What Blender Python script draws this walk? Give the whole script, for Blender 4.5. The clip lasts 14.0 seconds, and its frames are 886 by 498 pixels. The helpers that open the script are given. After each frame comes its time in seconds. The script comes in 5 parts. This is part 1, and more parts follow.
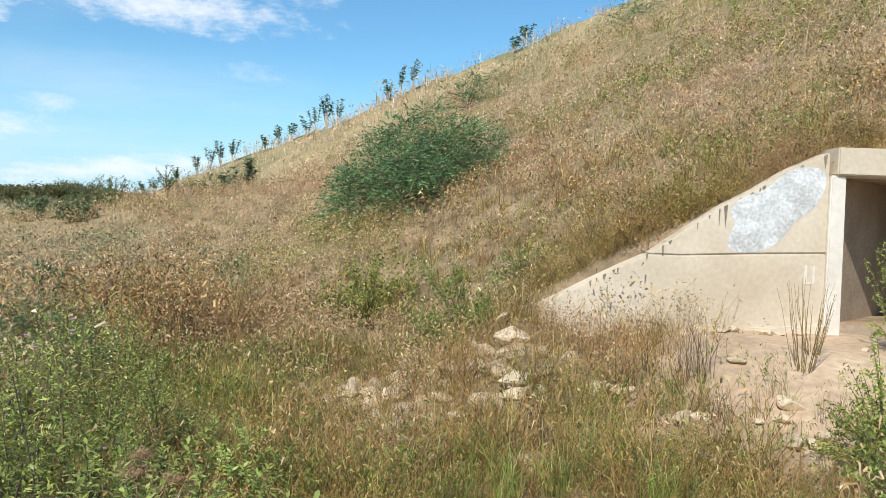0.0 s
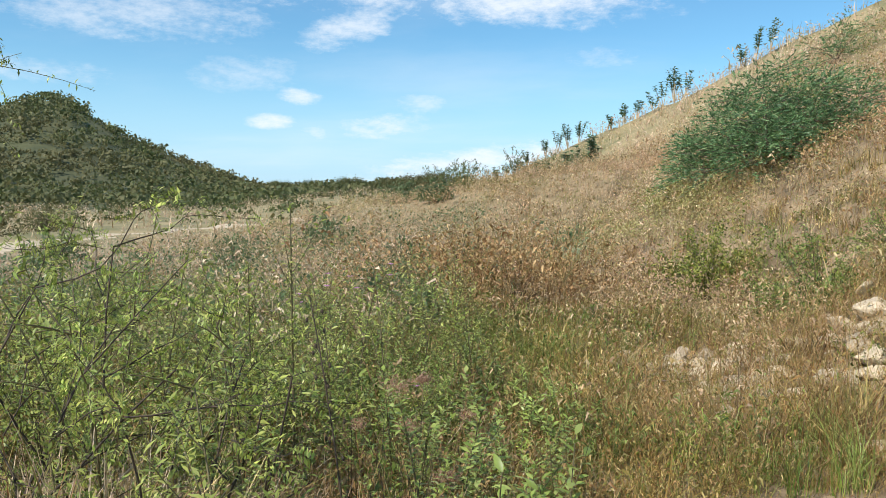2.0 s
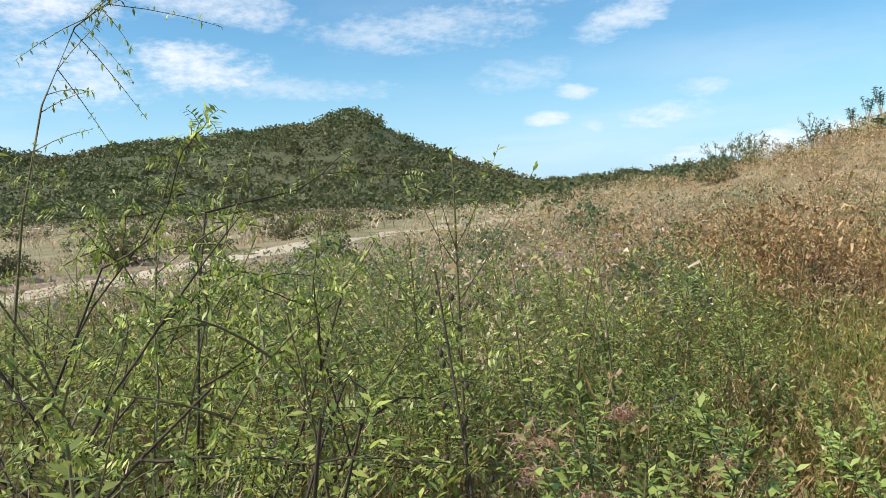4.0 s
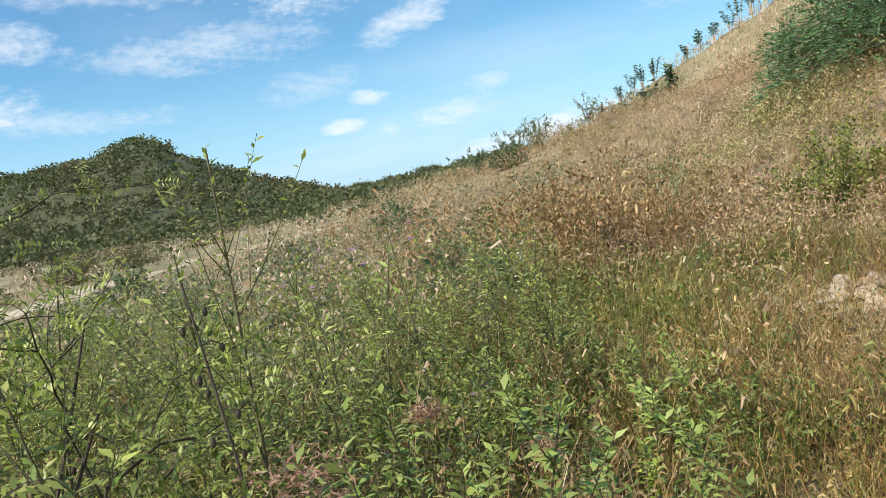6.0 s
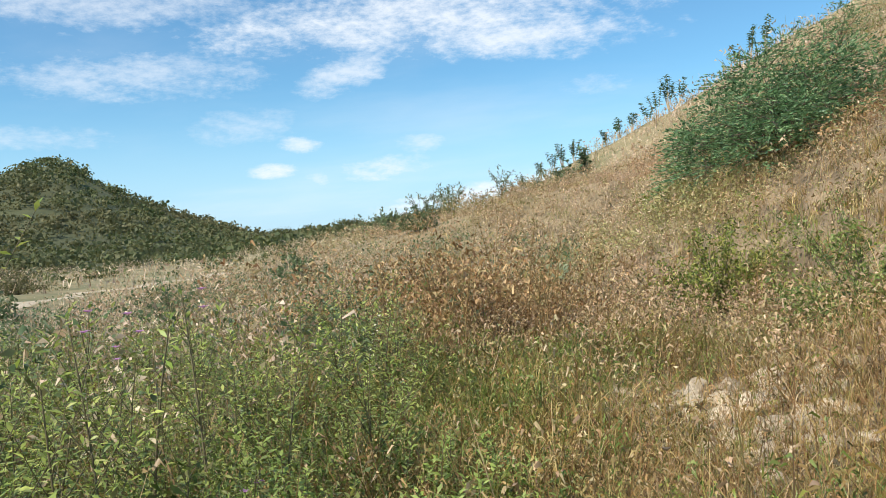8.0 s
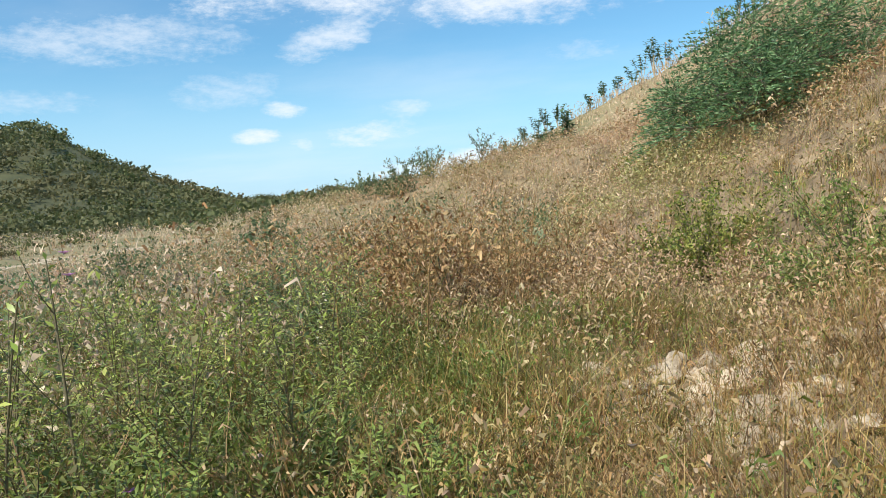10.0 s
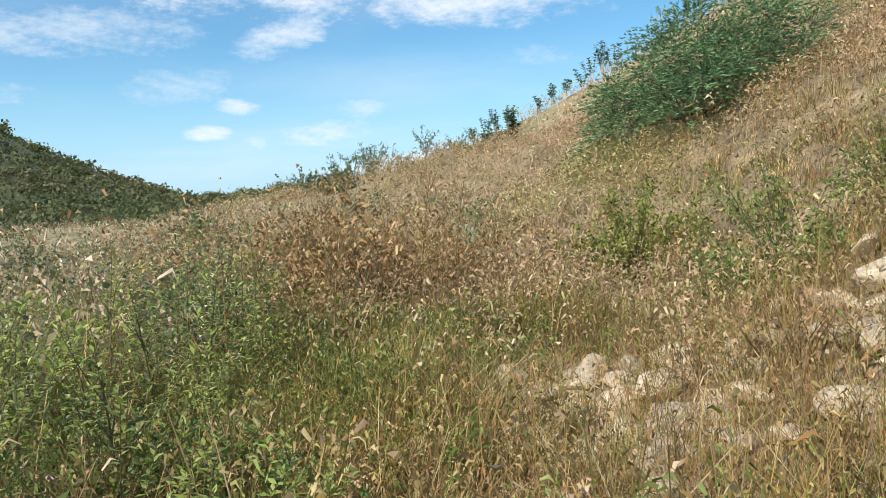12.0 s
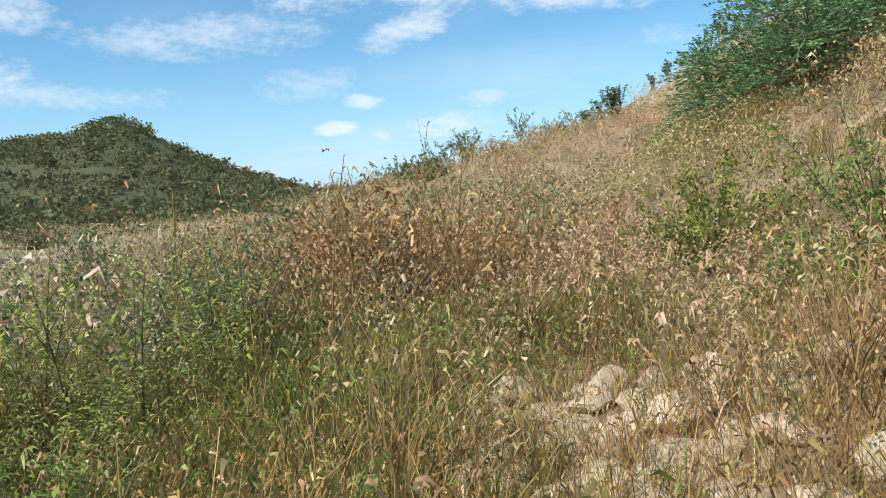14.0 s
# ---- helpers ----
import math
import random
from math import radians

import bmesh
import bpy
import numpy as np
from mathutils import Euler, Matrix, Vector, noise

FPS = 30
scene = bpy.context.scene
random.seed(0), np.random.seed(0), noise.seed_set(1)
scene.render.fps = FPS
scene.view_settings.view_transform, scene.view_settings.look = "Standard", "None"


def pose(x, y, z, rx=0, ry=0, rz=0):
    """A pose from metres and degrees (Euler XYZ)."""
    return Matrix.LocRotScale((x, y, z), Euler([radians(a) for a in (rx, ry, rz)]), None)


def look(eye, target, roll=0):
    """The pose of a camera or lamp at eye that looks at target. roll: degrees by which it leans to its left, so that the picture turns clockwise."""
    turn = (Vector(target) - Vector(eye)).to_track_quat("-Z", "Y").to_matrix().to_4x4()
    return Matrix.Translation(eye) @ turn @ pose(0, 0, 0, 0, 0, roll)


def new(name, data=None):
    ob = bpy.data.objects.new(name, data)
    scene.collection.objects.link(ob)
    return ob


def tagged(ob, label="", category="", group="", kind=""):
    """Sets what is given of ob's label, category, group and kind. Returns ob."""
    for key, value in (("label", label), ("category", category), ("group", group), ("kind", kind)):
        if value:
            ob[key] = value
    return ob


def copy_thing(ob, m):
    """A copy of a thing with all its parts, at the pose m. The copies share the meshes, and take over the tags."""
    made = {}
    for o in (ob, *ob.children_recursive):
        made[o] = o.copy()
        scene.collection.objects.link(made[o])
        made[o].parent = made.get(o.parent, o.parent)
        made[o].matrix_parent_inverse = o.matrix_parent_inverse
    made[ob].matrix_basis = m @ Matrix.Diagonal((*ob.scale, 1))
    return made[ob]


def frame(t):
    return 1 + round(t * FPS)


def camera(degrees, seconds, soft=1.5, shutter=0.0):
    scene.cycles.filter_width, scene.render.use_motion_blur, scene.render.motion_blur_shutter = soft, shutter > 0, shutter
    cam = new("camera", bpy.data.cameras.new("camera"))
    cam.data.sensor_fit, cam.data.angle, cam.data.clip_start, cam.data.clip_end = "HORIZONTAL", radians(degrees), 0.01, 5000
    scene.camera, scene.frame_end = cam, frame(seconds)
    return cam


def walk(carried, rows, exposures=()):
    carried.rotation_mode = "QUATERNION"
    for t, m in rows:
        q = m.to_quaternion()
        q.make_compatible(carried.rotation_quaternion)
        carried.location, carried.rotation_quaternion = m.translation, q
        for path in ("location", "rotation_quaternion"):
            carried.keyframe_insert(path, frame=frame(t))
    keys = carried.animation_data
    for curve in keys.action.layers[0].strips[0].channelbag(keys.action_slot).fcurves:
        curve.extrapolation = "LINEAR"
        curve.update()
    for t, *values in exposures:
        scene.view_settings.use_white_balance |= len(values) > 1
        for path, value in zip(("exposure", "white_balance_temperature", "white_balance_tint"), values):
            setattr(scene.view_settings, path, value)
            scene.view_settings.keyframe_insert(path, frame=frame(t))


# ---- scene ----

# ---------------------------------------------------------------- camera
cam = camera(58.9, 14.0, 0.8)
PATH = [
    (0, (-0.533, 0.913, 2.101), (-0.489, 2.911, 2.027), 2.0),
    (0.5, (-0.458, 0.946, 2.049), (-0.689, 2.929, 1.932), 1.4),
    (1, (-0.434, 1.017, 1.928), (-0.888, 2.96, 1.798), 2.6),
    (1.5, (-0.263, 1.007, 1.854), (-0.96, 2.871, 1.652), -0.2),
    (2, (-0.258, 1.258, 1.824), (-1.07, 3.081, 1.692), 0.4),
    (2.5, (-0.313, 1.657, 1.669), (-1.207, 3.444, 1.587), 3.9),
    (3, (-0.502, 2.488, 1.641), (-1.763, 4.025, 1.419), 1.4),
    (5.5, (-0.769, 2.885, 1.476), (-2.209, 4.272, 1.424), -3.1),
    (6, (-0.799, 3.038, 1.492), (-1.822, 4.749, 1.329), -9.9),
    (6.5, (-0.809, 3.056, 1.472), (-1.773, 4.788, 1.212), -8.2),
    (7, (-0.692, 3.165, 1.441), (-1.601, 4.938, 1.26), -5.3),
    (7.5, (-0.492, 3.277, 1.489), (-1.401, 5.051, 1.322), -4.5),
    (8, (-0.49, 3.585, 1.505), (-1.321, 5.404, 1.466), -3.9),
    (10.5, (-0.546, 4.314, 1.371), (-1.33, 6.148, 1.231), -3.3),
    (11, (-0.531, 4.405, 1.287), (-1.293, 6.249, 1.15), 0.8),
    (11.5, (-0.467, 4.654, 1.311), (-1.245, 6.493, 1.195), -3.0),
    (12, (-0.397, 4.886, 1.308), (-1.088, 6.759, 1.179), -2.7),
    (12.5, (-0.149, 5.119, 1.217), (-1.283, 6.763, 1.105), -3.4),
    (13, (-0.049, 5.499, 1.221), (-1.103, 7.196, 1.141), 1.4),
    (13.5, (0.018, 5.894, 1.177), (-0.926, 7.652, 1.033), -0.7),
    (14, (0.064, 6.141, 1.202), (-0.914, 7.88, 1.063), -4.2),
]
walk(cam, [(t, look(eye, target, roll)) for t, eye, target, roll in PATH])

# ---------------------------------------------------------------- light
SUN_AZ, SUN_EL = 208.0, 46.0          # compass degrees from +y clockwise, height
world = bpy.data.worlds.new("sky")
scene.world = world
world.use_nodes = True
wn, wl = world.node_tree.nodes, world.node_tree.links
wn.clear()
w_out = wn.new("ShaderNodeOutputWorld")
w_bg = wn.new("ShaderNodeBackground")
w_sky = wn.new("ShaderNodeTexSky")
w_sky.sky_type = "NISHITA"
w_sky.sun_disc = False
w_sky.sun_elevation, w_sky.sun_rotation = radians(SUN_EL), radians(SUN_AZ)
w_sky.air_density, w_sky.dust_density, w_sky.ozone_density = 1.0, 0.3, 1.4
w_co = wn.new("ShaderNodeTexCoord")
w_sep = wn.new("ShaderNodeSeparateXYZ")
wl.new(w_co.outputs["Generated"], w_sep.inputs[0])


def wmath(op, a, b=None):
    n = wn.new("ShaderNodeMath")
    n.operation = op
    for i, v in enumerate((a, b)):
        if v is None:
            continue
        if isinstance(v, (int, float)):
            n.inputs[i].default_value = v
        else:
            wl.new(v, n.inputs[i])
    return n.outputs[0]


# thin high clouds on a flat layer overhead
zc = wmath("ADD", wmath("MAXIMUM", w_sep.outputs[2], 0.0), 0.10)
w_uv = wn.new("ShaderNodeCombineXYZ")
wl.new(wmath("DIVIDE", w_sep.outputs[0], zc), w_uv.inputs[0])
wl.new(wmath("DIVIDE", w_sep.outputs[1], zc), w_uv.inputs[1])


def wcloud(scale, seed, stretch, lo, hi, rough):
    mp = wn.new("ShaderNodeMapping")
    mp.inputs["Scale"].default_value = (scale * stretch, scale, 1)
    mp.inputs["Rotation"].default_value = (0, 0, radians(-32))
    mp.inputs["Location"].default_value = (seed, seed * 0.37, 0)
    wl.new(w_uv.outputs[0], mp.inputs[0])
    nz = wn.new("ShaderNodeTexNoise")
    nz.inputs["Scale"].default_value = 1.0
    nz.inputs["Detail"].default_value = 7
    nz.inputs["Roughness"].default_value = rough
    wl.new(mp.outputs[0], nz.inputs["Vector"])
    mr = wn.new("ShaderNodeMapRange")
    mr.interpolation_type = "SMOOTHSTEP"
    mr.inputs["From Min"].default_value, mr.inputs["From Max"].default_value = lo, hi
    wl.new(nz.outputs["Fac"], mr.inputs["Value"])
    return mr.outputs[0]


w_az = wmath("MULTIPLY", wmath("ARCTAN2", wmath("MULTIPLY", w_sep.outputs[0], -1.0), w_sep.outputs[1]), 57.296)
w_el = wmath("MULTIPLY", wmath("ARCSINE", w_sep.outputs[2]), 57.296)
w_ae = wn.new("ShaderNodeCombineXYZ")
wl.new(w_az, w_ae.inputs[0])
wl.new(wmath("MULTIPLY", w_el, 2.2), w_ae.inputs[1])


def wnoise(scale, detail, rough):
    nz = wn.new("ShaderNodeTexNoise")
    nz.inputs["Scale"].default_value, nz.inputs["Detail"].default_value, nz.inputs["Roughness"].default_value = scale, detail, rough
    wl.new(w_ae.outputs[0], nz.inputs["Vector"])
    return wmath("SUBTRACT", nz.outputs["Fac"], 0.5)


w_rag = wmath("ADD", wmath("MULTIPLY", wnoise(0.22, 6, 0.65), 4.2), wmath("MULTIPLY", wnoise(0.9, 6, 0.65), 3.0))
# bearing to the left of +y, height, half width, half height (degrees), tilt, density
CLOUDS = [(34.4, 7.1, 1.3, 0.5, 0.05, 0.75), (36.4, 5.2, 1.5, 0.5, 0.0, 0.85), (33.1, 4.6, 1.0, 0.5, 0.1, 0.6), (28.8, 5.0, 3.2, 0.8, -0.03, 0.75), (25.8, 6.7, 1.6, 0.6, 0.0, 0.5),
          (21.5, 2.7, 9.0, 0.9, -0.13, 0.85), (24.8, 15.4, 15.0, 2.2, -0.03, 0.9), (30.6, 12.0, 3.0, 1.3, -0.3, 0.7), (61.5, 9.6, 4.6, 1.6, 0.1, 0.95), (54.0, 8.1, 6.0, 0.8, 0.06, 0.45),
          (45.0, 11.9, 7.5, 1.5, 0.0, 0.55), (38.2, 8.3, 3.2, 1.2, -0.1, 0.4), (18.0, 13.6, 8.0, 1.4, 0.02, 0.85), (13.0, 9.7, 2.6, 0.7, 0.0, 0.35), (27.0, 4.9, 2.2, 0.6, 0.0, 0.5),
          (69.0, 9.0, 5.0, 2.0, 0.0, 0.8), (73.0, 14.5, 7.0, 2.6, 0.0, 0.9), (58.5, 13.6, 6.0, 1.1, 0.1, 0.7), (48.0, 17.0, 12.0, 2.0, 0.05, 0.6), (6.0, 7.0, 3.0, 0.6, 0.0, 0.3),
          (-30.0, 12.0, 14.0, 2.2, 0.0, 0.6), (-80.0, 16.0, 18.0, 3.0, 0.0, 0.7), (140.0, 14.0, 20.0, 3.0, 0.0, 0.7), (-140.0, 18.0, 18.0, 3.5, 0.0, 0.6), (100.0, 10.0, 10.0, 2.0, 0.0, 0.7)]
w_fac = wmath("MULTIPLY", wcloud(0.55, 3.1, 0.8, 0.45, 0.75, 0.55), 0.22)
for c_az, c_el, c_w, c_h, c_t, c_d in CLOUDS:
    du = wmath("SUBTRACT", w_az, c_az)
    dv = wmath("SUBTRACT", wmath("SUBTRACT", w_el, c_el), wmath("MULTIPLY", du, c_t))
    du, dv = wmath("DIVIDE", du, c_w), wmath("DIVIDE", dv, c_h)
    rad = wmath("ADD", wmath("ADD", wmath("MULTIPLY", du, du), wmath("MULTIPLY", dv, dv)), w_rag)
    mr = wn.new("ShaderNodeMapRange")
    mr.interpolation_type = "SMOOTHSTEP"
    mr.inputs["From Min"].default_value, mr.inputs["From Max"].default_value = 1.7, -0.9
    mr.inputs["To Max"].default_value = c_d
    wl.new(rad, mr.inputs["Value"])
    w_fac = wmath("MAXIMUM", w_fac, mr.outputs[0])
w_hz = wn.new("ShaderNodeMapRange")          # pale haze low over the land
w_hz.interpolation_type = "SMOOTHSTEP"
w_hz.inputs["From Min"].default_value, w_hz.inputs["From Max"].default_value = 0.20, -0.02
w_hz.inputs["To Max"].default_value = 0.8
wl.new(w_sep.outputs[2], w_hz.inputs["Value"])
w_haze = wn.new("ShaderNodeMixRGB")
w_haze.inputs["Color2"].default_value = (5.6, 8.0, 10.6, 1)
wl.new(w_hz.outputs[0], w_haze.inputs["Fac"])
w_mix = wn.new("ShaderNodeMixRGB")
w_mix.inputs["Color2"].default_value = (9.6, 10.2, 10.9, 1)
wl.new(w_fac, w_mix.inputs["Fac"])
w_tint = wn.new("ShaderNodeMixRGB")
w_tint.blend_type = "MULTIPLY"
w_tint.inputs["Fac"].default_value = 1.0
w_tint.inputs["Color2"].default_value = (0.86, 1.36, 1.55, 1)
wl.new(w_sky.outputs[0], w_tint.inputs["Color1"])
wl.new(w_tint.outputs[0], w_haze.inputs["Color1"])
wl.new(w_haze.outputs[0], w_mix.inputs["Color1"])
wl.new(w_mix.outputs[0], w_bg.inputs["Color"])
w_bg.inputs["Strength"].default_value = 0.101
wl.new(w_bg.outputs[0], w_out.inputs["Surface"])

sun_data = bpy.data.lights.new("sun", "SUN")
sun_data.energy, sun_data.angle, sun_data.color = 5.0, radians(0.6), (1.0, 0.95, 0.87)
sun = new("sun", sun_data)
_az, _el = radians(SUN_AZ), radians(SUN_EL)
sun_way = Vector((math.sin(_az) * math.cos(_el), math.cos(_az) * math.cos(_el), math.sin(_el)))
sun.matrix_world = look(sun_way * 60, (0, 0, 0))
scene.view_settings.exposure = 0.0

# ---------------------------------------------------------------- materials


def rgb(c):
    return (c[0], c[1], c[2], 1.0)


def plant_mat(name, colours, through_light=0.3, rough=0.6, patch=None, patch_scale=0.35):
    """Leaf or blade: a ramp of colours picked at random per leaf, drifting in patches over the ground."""
    m = bpy.data.materials.new(name)
    m.use_nodes = True
    n, l = m.node_tree.nodes, m.node_tree.links
    n.clear()
    out = n.new("ShaderNodeOutputMaterial")
    geo = n.new("ShaderNodeNewGeometry")
    ramp = n.new("ShaderNodeValToRGB")
    ramp.color_ramp.interpolation = "LINEAR"
    el = ramp.color_ramp.elements
    el[0].position, el[0].color = 0.0, rgb(colours[0])
    el[1].position, el[1].color = 1.0, rgb(colours[-1])
    for i, c in enumerate(colours[1:-1]):
        e = el.new((i + 1) / (len(colours) - 1))
        e.color = rgb(c)
    l.new(geo.outputs["Random Per Island"], ramp.inputs[0])
    col = ramp.outputs[0]
    nz = n.new("ShaderNodeTexNoise")
    nz.inputs["Scale"].default_value = patch_scale
    nz.inputs["Detail"].default_value = 3
    l.new(geo.outputs["Position"], nz.inputs["Vector"])
    if patch:
        mr = n.new("ShaderNodeMapRange")
        mr.inputs["From Min"].default_value, mr.inputs["From Max"].default_value = 0.42, 0.66
        mr.inputs["To Max"].default_value = 0.8
        l.new(nz.outputs["Fac"], mr.inputs["Value"])
        mx = n.new("ShaderNodeMixRGB")
        l.new(mr.outputs[0], mx.inputs["Fac"])
        l.new(col, mx.inputs["Color1"])
        mx.inputs["Color2"].default_value = rgb(patch)
        col = mx.outputs[0]
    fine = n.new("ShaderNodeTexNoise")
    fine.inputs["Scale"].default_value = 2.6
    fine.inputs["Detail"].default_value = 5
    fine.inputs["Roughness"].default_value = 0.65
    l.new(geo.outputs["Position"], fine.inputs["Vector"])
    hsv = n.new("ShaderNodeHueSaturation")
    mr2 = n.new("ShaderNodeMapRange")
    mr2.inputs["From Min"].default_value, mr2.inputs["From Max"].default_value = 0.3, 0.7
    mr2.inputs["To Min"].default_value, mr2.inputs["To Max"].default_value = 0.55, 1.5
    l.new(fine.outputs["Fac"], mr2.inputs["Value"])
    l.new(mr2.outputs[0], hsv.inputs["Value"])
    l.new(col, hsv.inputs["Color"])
    bs = n.new("ShaderNodeBsdfPrincipled")
    bs.inputs["Roughness"].default_value = rough
    bs.inputs["Specular IOR Level"].default_value = 0.5
    l.new(hsv.outputs[0], bs.inputs["Base Color"])
    tr = n.new("ShaderNodeBsdfTranslucent")
    l.new(hsv.outputs[0], tr.inputs["Color"])
    mix = n.new("ShaderNodeMixShader")
    mix.inputs[0].default_value = through_light
    l.new(bs.outputs[0], mix.inputs[1])
    l.new(tr.outputs[0], mix.inputs[2])
    l.new(mix.outputs[0], out.inputs["Surface"])
    return m


def solid_mat(name, c1, c2, scale=3.0, fine=40.0, rough=0.9, bump=0.3, object_random=0.0, coords="Object", mottle=0.25):
    """Stone, soil, bark, concrete: two colours at two scales, with relief."""
    m = bpy.data.materials.new(name)
    m.use_nodes = True
    n, l = m.node_tree.nodes, m.node_tree.links
    bs = n["Principled BSDF"]
    bs.inputs["Roughness"].default_value = rough
    co = n.new("ShaderNodeTexCoord")
    a, b = n.new("ShaderNodeTexNoise"), n.new("ShaderNodeTexNoise")
    a.inputs["Scale"].default_value, a.inputs["Detail"].default_value = scale, 6
    b.inputs["Scale"].default_value, b.inputs["Detail"].default_value = fine, 5
    for t in (a, b):
        l.new(co.outputs[coords], t.inputs["Vector"])
    ramp = n.new("ShaderNodeValToRGB")
    ramp.color_ramp.elements[0].position, ramp.color_ramp.elements[0].color = 0.32, rgb(c1)
    ramp.color_ramp.elements[1].position, ramp.color_ramp.elements[1].color = 0.68, rgb(c2)
    l.new(a.outputs["Fac"], ramp.inputs[0])
    hsv = n.new("ShaderNodeHueSaturation")
    mr = n.new("ShaderNodeMapRange")
    mr.inputs["From Min"].default_value, mr.inputs["From Max"].default_value = 0.25, 0.75
    mr.inputs["To Min"].default_value, mr.inputs["To Max"].default_value = 1 - mottle, 1 + mottle * 0.85
    l.new(b.outputs["Fac"], mr.inputs["Value"])
    val = mr.outputs[0]
    if object_random:
        oi = n.new("ShaderNodeObjectInfo")
        m2 = n.new("ShaderNodeMapRange")
        m2.inputs["To Min"].default_value, m2.inputs["To Max"].default_value = 1 - object_random, 1 + object_random
        l.new(oi.outputs["Random"], m2.inputs["Value"])
        mu = n.new("ShaderNodeMath")
        mu.operation = "MULTIPLY"
        l.new(val, mu.inputs[0])
        l.new(m2.outputs[0], mu.inputs[1])
        val = mu.outputs[0]
    l.new(val, hsv.inputs["Value"])
    l.new(ramp.outputs[0], hsv.inputs["Color"])
    l.new(hsv.outputs[0], bs.inputs["Base Color"])
    bp = n.new("ShaderNodeBump")
    bp.inputs["Strength"].default_value = bump
    bp.inputs["Distance"].default_value = 0.03
    l.new(b.outputs["Fac"], bp.inputs["Height"])
    l.new(bp.outputs[0], bs.inputs["Normal"])
    return m


M_SOIL = solid_mat("dry_soil", (0.38, 0.265, 0.165), (0.56, 0.41, 0.27), 0.5, 9.0, 0.95, 0.5)


def ground_cover(m):
    """Dead litter, darkened for the shade under herbs, over the soil but for the trodden pad, straw and olive growth on
    the plain, scrub floor past it.
    """
    n, l = m.node_tree.nodes, m.node_tree.links
    geo = n.new("ShaderNodeNewGeometry")
    bs = n["Principled BSDF"]

    def far_from(centre, wobble, scale, lo, hi, most):
        ds = n.new("ShaderNodeVectorMath")
        ds.operation = "DISTANCE"
        l.new(geo.outputs["Position"], ds.inputs[0])
        ds.inputs[1].default_value = centre
        nz = n.new("ShaderNodeTexNoise")
        nz.inputs["Scale"].default_value, nz.inputs["Detail"].default_value = scale, 4
        l.new(geo.outputs["Position"], nz.inputs["Vector"])
        ad = n.new("ShaderNodeMath")
        ad.operation = "MULTIPLY_ADD"
        l.new(nz.outputs["Fac"], ad.inputs[0])
        ad.inputs[1].default_value = wobble
        l.new(ds.outputs["Value"], ad.inputs[2])
        mr = n.new("ShaderNodeMapRange")
        mr.inputs["From Min"].default_value, mr.inputs["From Max"].default_value = lo + wobble * 0.5, hi + wobble * 0.5
        mr.inputs["To Max"].default_value = most
        l.new(ad.outputs[0], mr.inputs["Value"])
        return mr.outputs[0]

    def cover(fac, c1, c2, scale):
        nz = n.new("ShaderNodeTexNoise")
        nz.inputs["Scale"].default_value, nz.inputs["Detail"].default_value, nz.inputs["Roughness"].default_value = scale, 7, 0.65
        l.new(geo.outputs["Position"], nz.inputs["Vector"])
        ramp = n.new("ShaderNodeValToRGB")
        ramp.color_ramp.elements[0].position, ramp.color_ramp.elements[0].color = 0.38, rgb(c1)
        ramp.color_ramp.elements[1].position, ramp.color_ramp.elements[1].color = 0.62, rgb(c2)
        l.new(nz.outputs["Fac"], ramp.inputs[0])
        mx = n.new("ShaderNodeMixRGB")
        l.new(fac, mx.inputs["Fac"])
        l.new(bs.inputs["Base Color"].links[0].from_socket, mx.inputs["Color1"])
        l.new(ramp.outputs[0], mx.inputs["Color2"])
        l.new(mx.outputs[0], bs.inputs["Base Color"])

    # litter, with the shade between the plants painted into its dark tones
    cover(far_from((4.3, 10.0, 0.7), 2.5, 0.9, 1.9, 3.2, 0.88), (0.12, 0.085, 0.045), (0.36, 0.26, 0.15), 1.6)
    cover(far_from((0, 0, 0), 14.0, 0.12, 24.0, 36.0, 0.9), (0.17, 0.165, 0.065), (0.42, 0.32, 0.16), 0.22)
    cover(far_from((0, 0, 0), 40.0, 0.05, 92.0, 110.0, 0.92), (0.055, 0.065, 0.022), (0.11, 0.115, 0.04), 0.08)


ground_cover(M_SOIL)
M_TRACK = solid_mat("sandy_track", (0.52, 0.40, 0.26), (0.64, 0.52, 0.36), 0.4, 6.0, 0.95, 0.4)
M_ROCK = solid_mat("tan_stone", (0.50, 0.385, 0.25), (0.67, 0.54, 0.37), 4.0, 18.0, 0.9, 0.35, 0.2)
M_CONC = solid_mat("weathered_concrete", (0.52, 0.43, 0.31), (0.66, 0.57, 0.44), 0.9, 14.0, 0.85, 0.15, mottle=0.10)
M_WHITE = solid_mat("limewashed_concrete", (0.66, 0.60, 0.51), (0.76, 0.71, 0.62), 1.4, 14.0, 0.8, 0.1, mottle=0.08)
M_BARK = solid_mat("bark", (0.10, 0.075, 0.05), (0.20, 0.15, 0.10), 8.0, 60.0, 0.9, 0.5)
M_STEM = solid_mat("weed_stem", (0.13, 0.10, 0.05), (0.20, 0.17, 0.08), 6.0, 60.0, 0.7, 0.2)
M_DARKSTEM = solid_mat("dark_dead_stem", (0.045, 0.032, 0.022), (0.10, 0.07, 0.045), 9.0, 60.0, 0.8, 0.2)
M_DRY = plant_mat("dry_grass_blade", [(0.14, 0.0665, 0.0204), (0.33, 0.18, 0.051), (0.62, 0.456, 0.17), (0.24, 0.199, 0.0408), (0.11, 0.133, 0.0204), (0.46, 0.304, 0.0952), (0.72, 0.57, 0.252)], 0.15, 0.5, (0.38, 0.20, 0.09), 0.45)
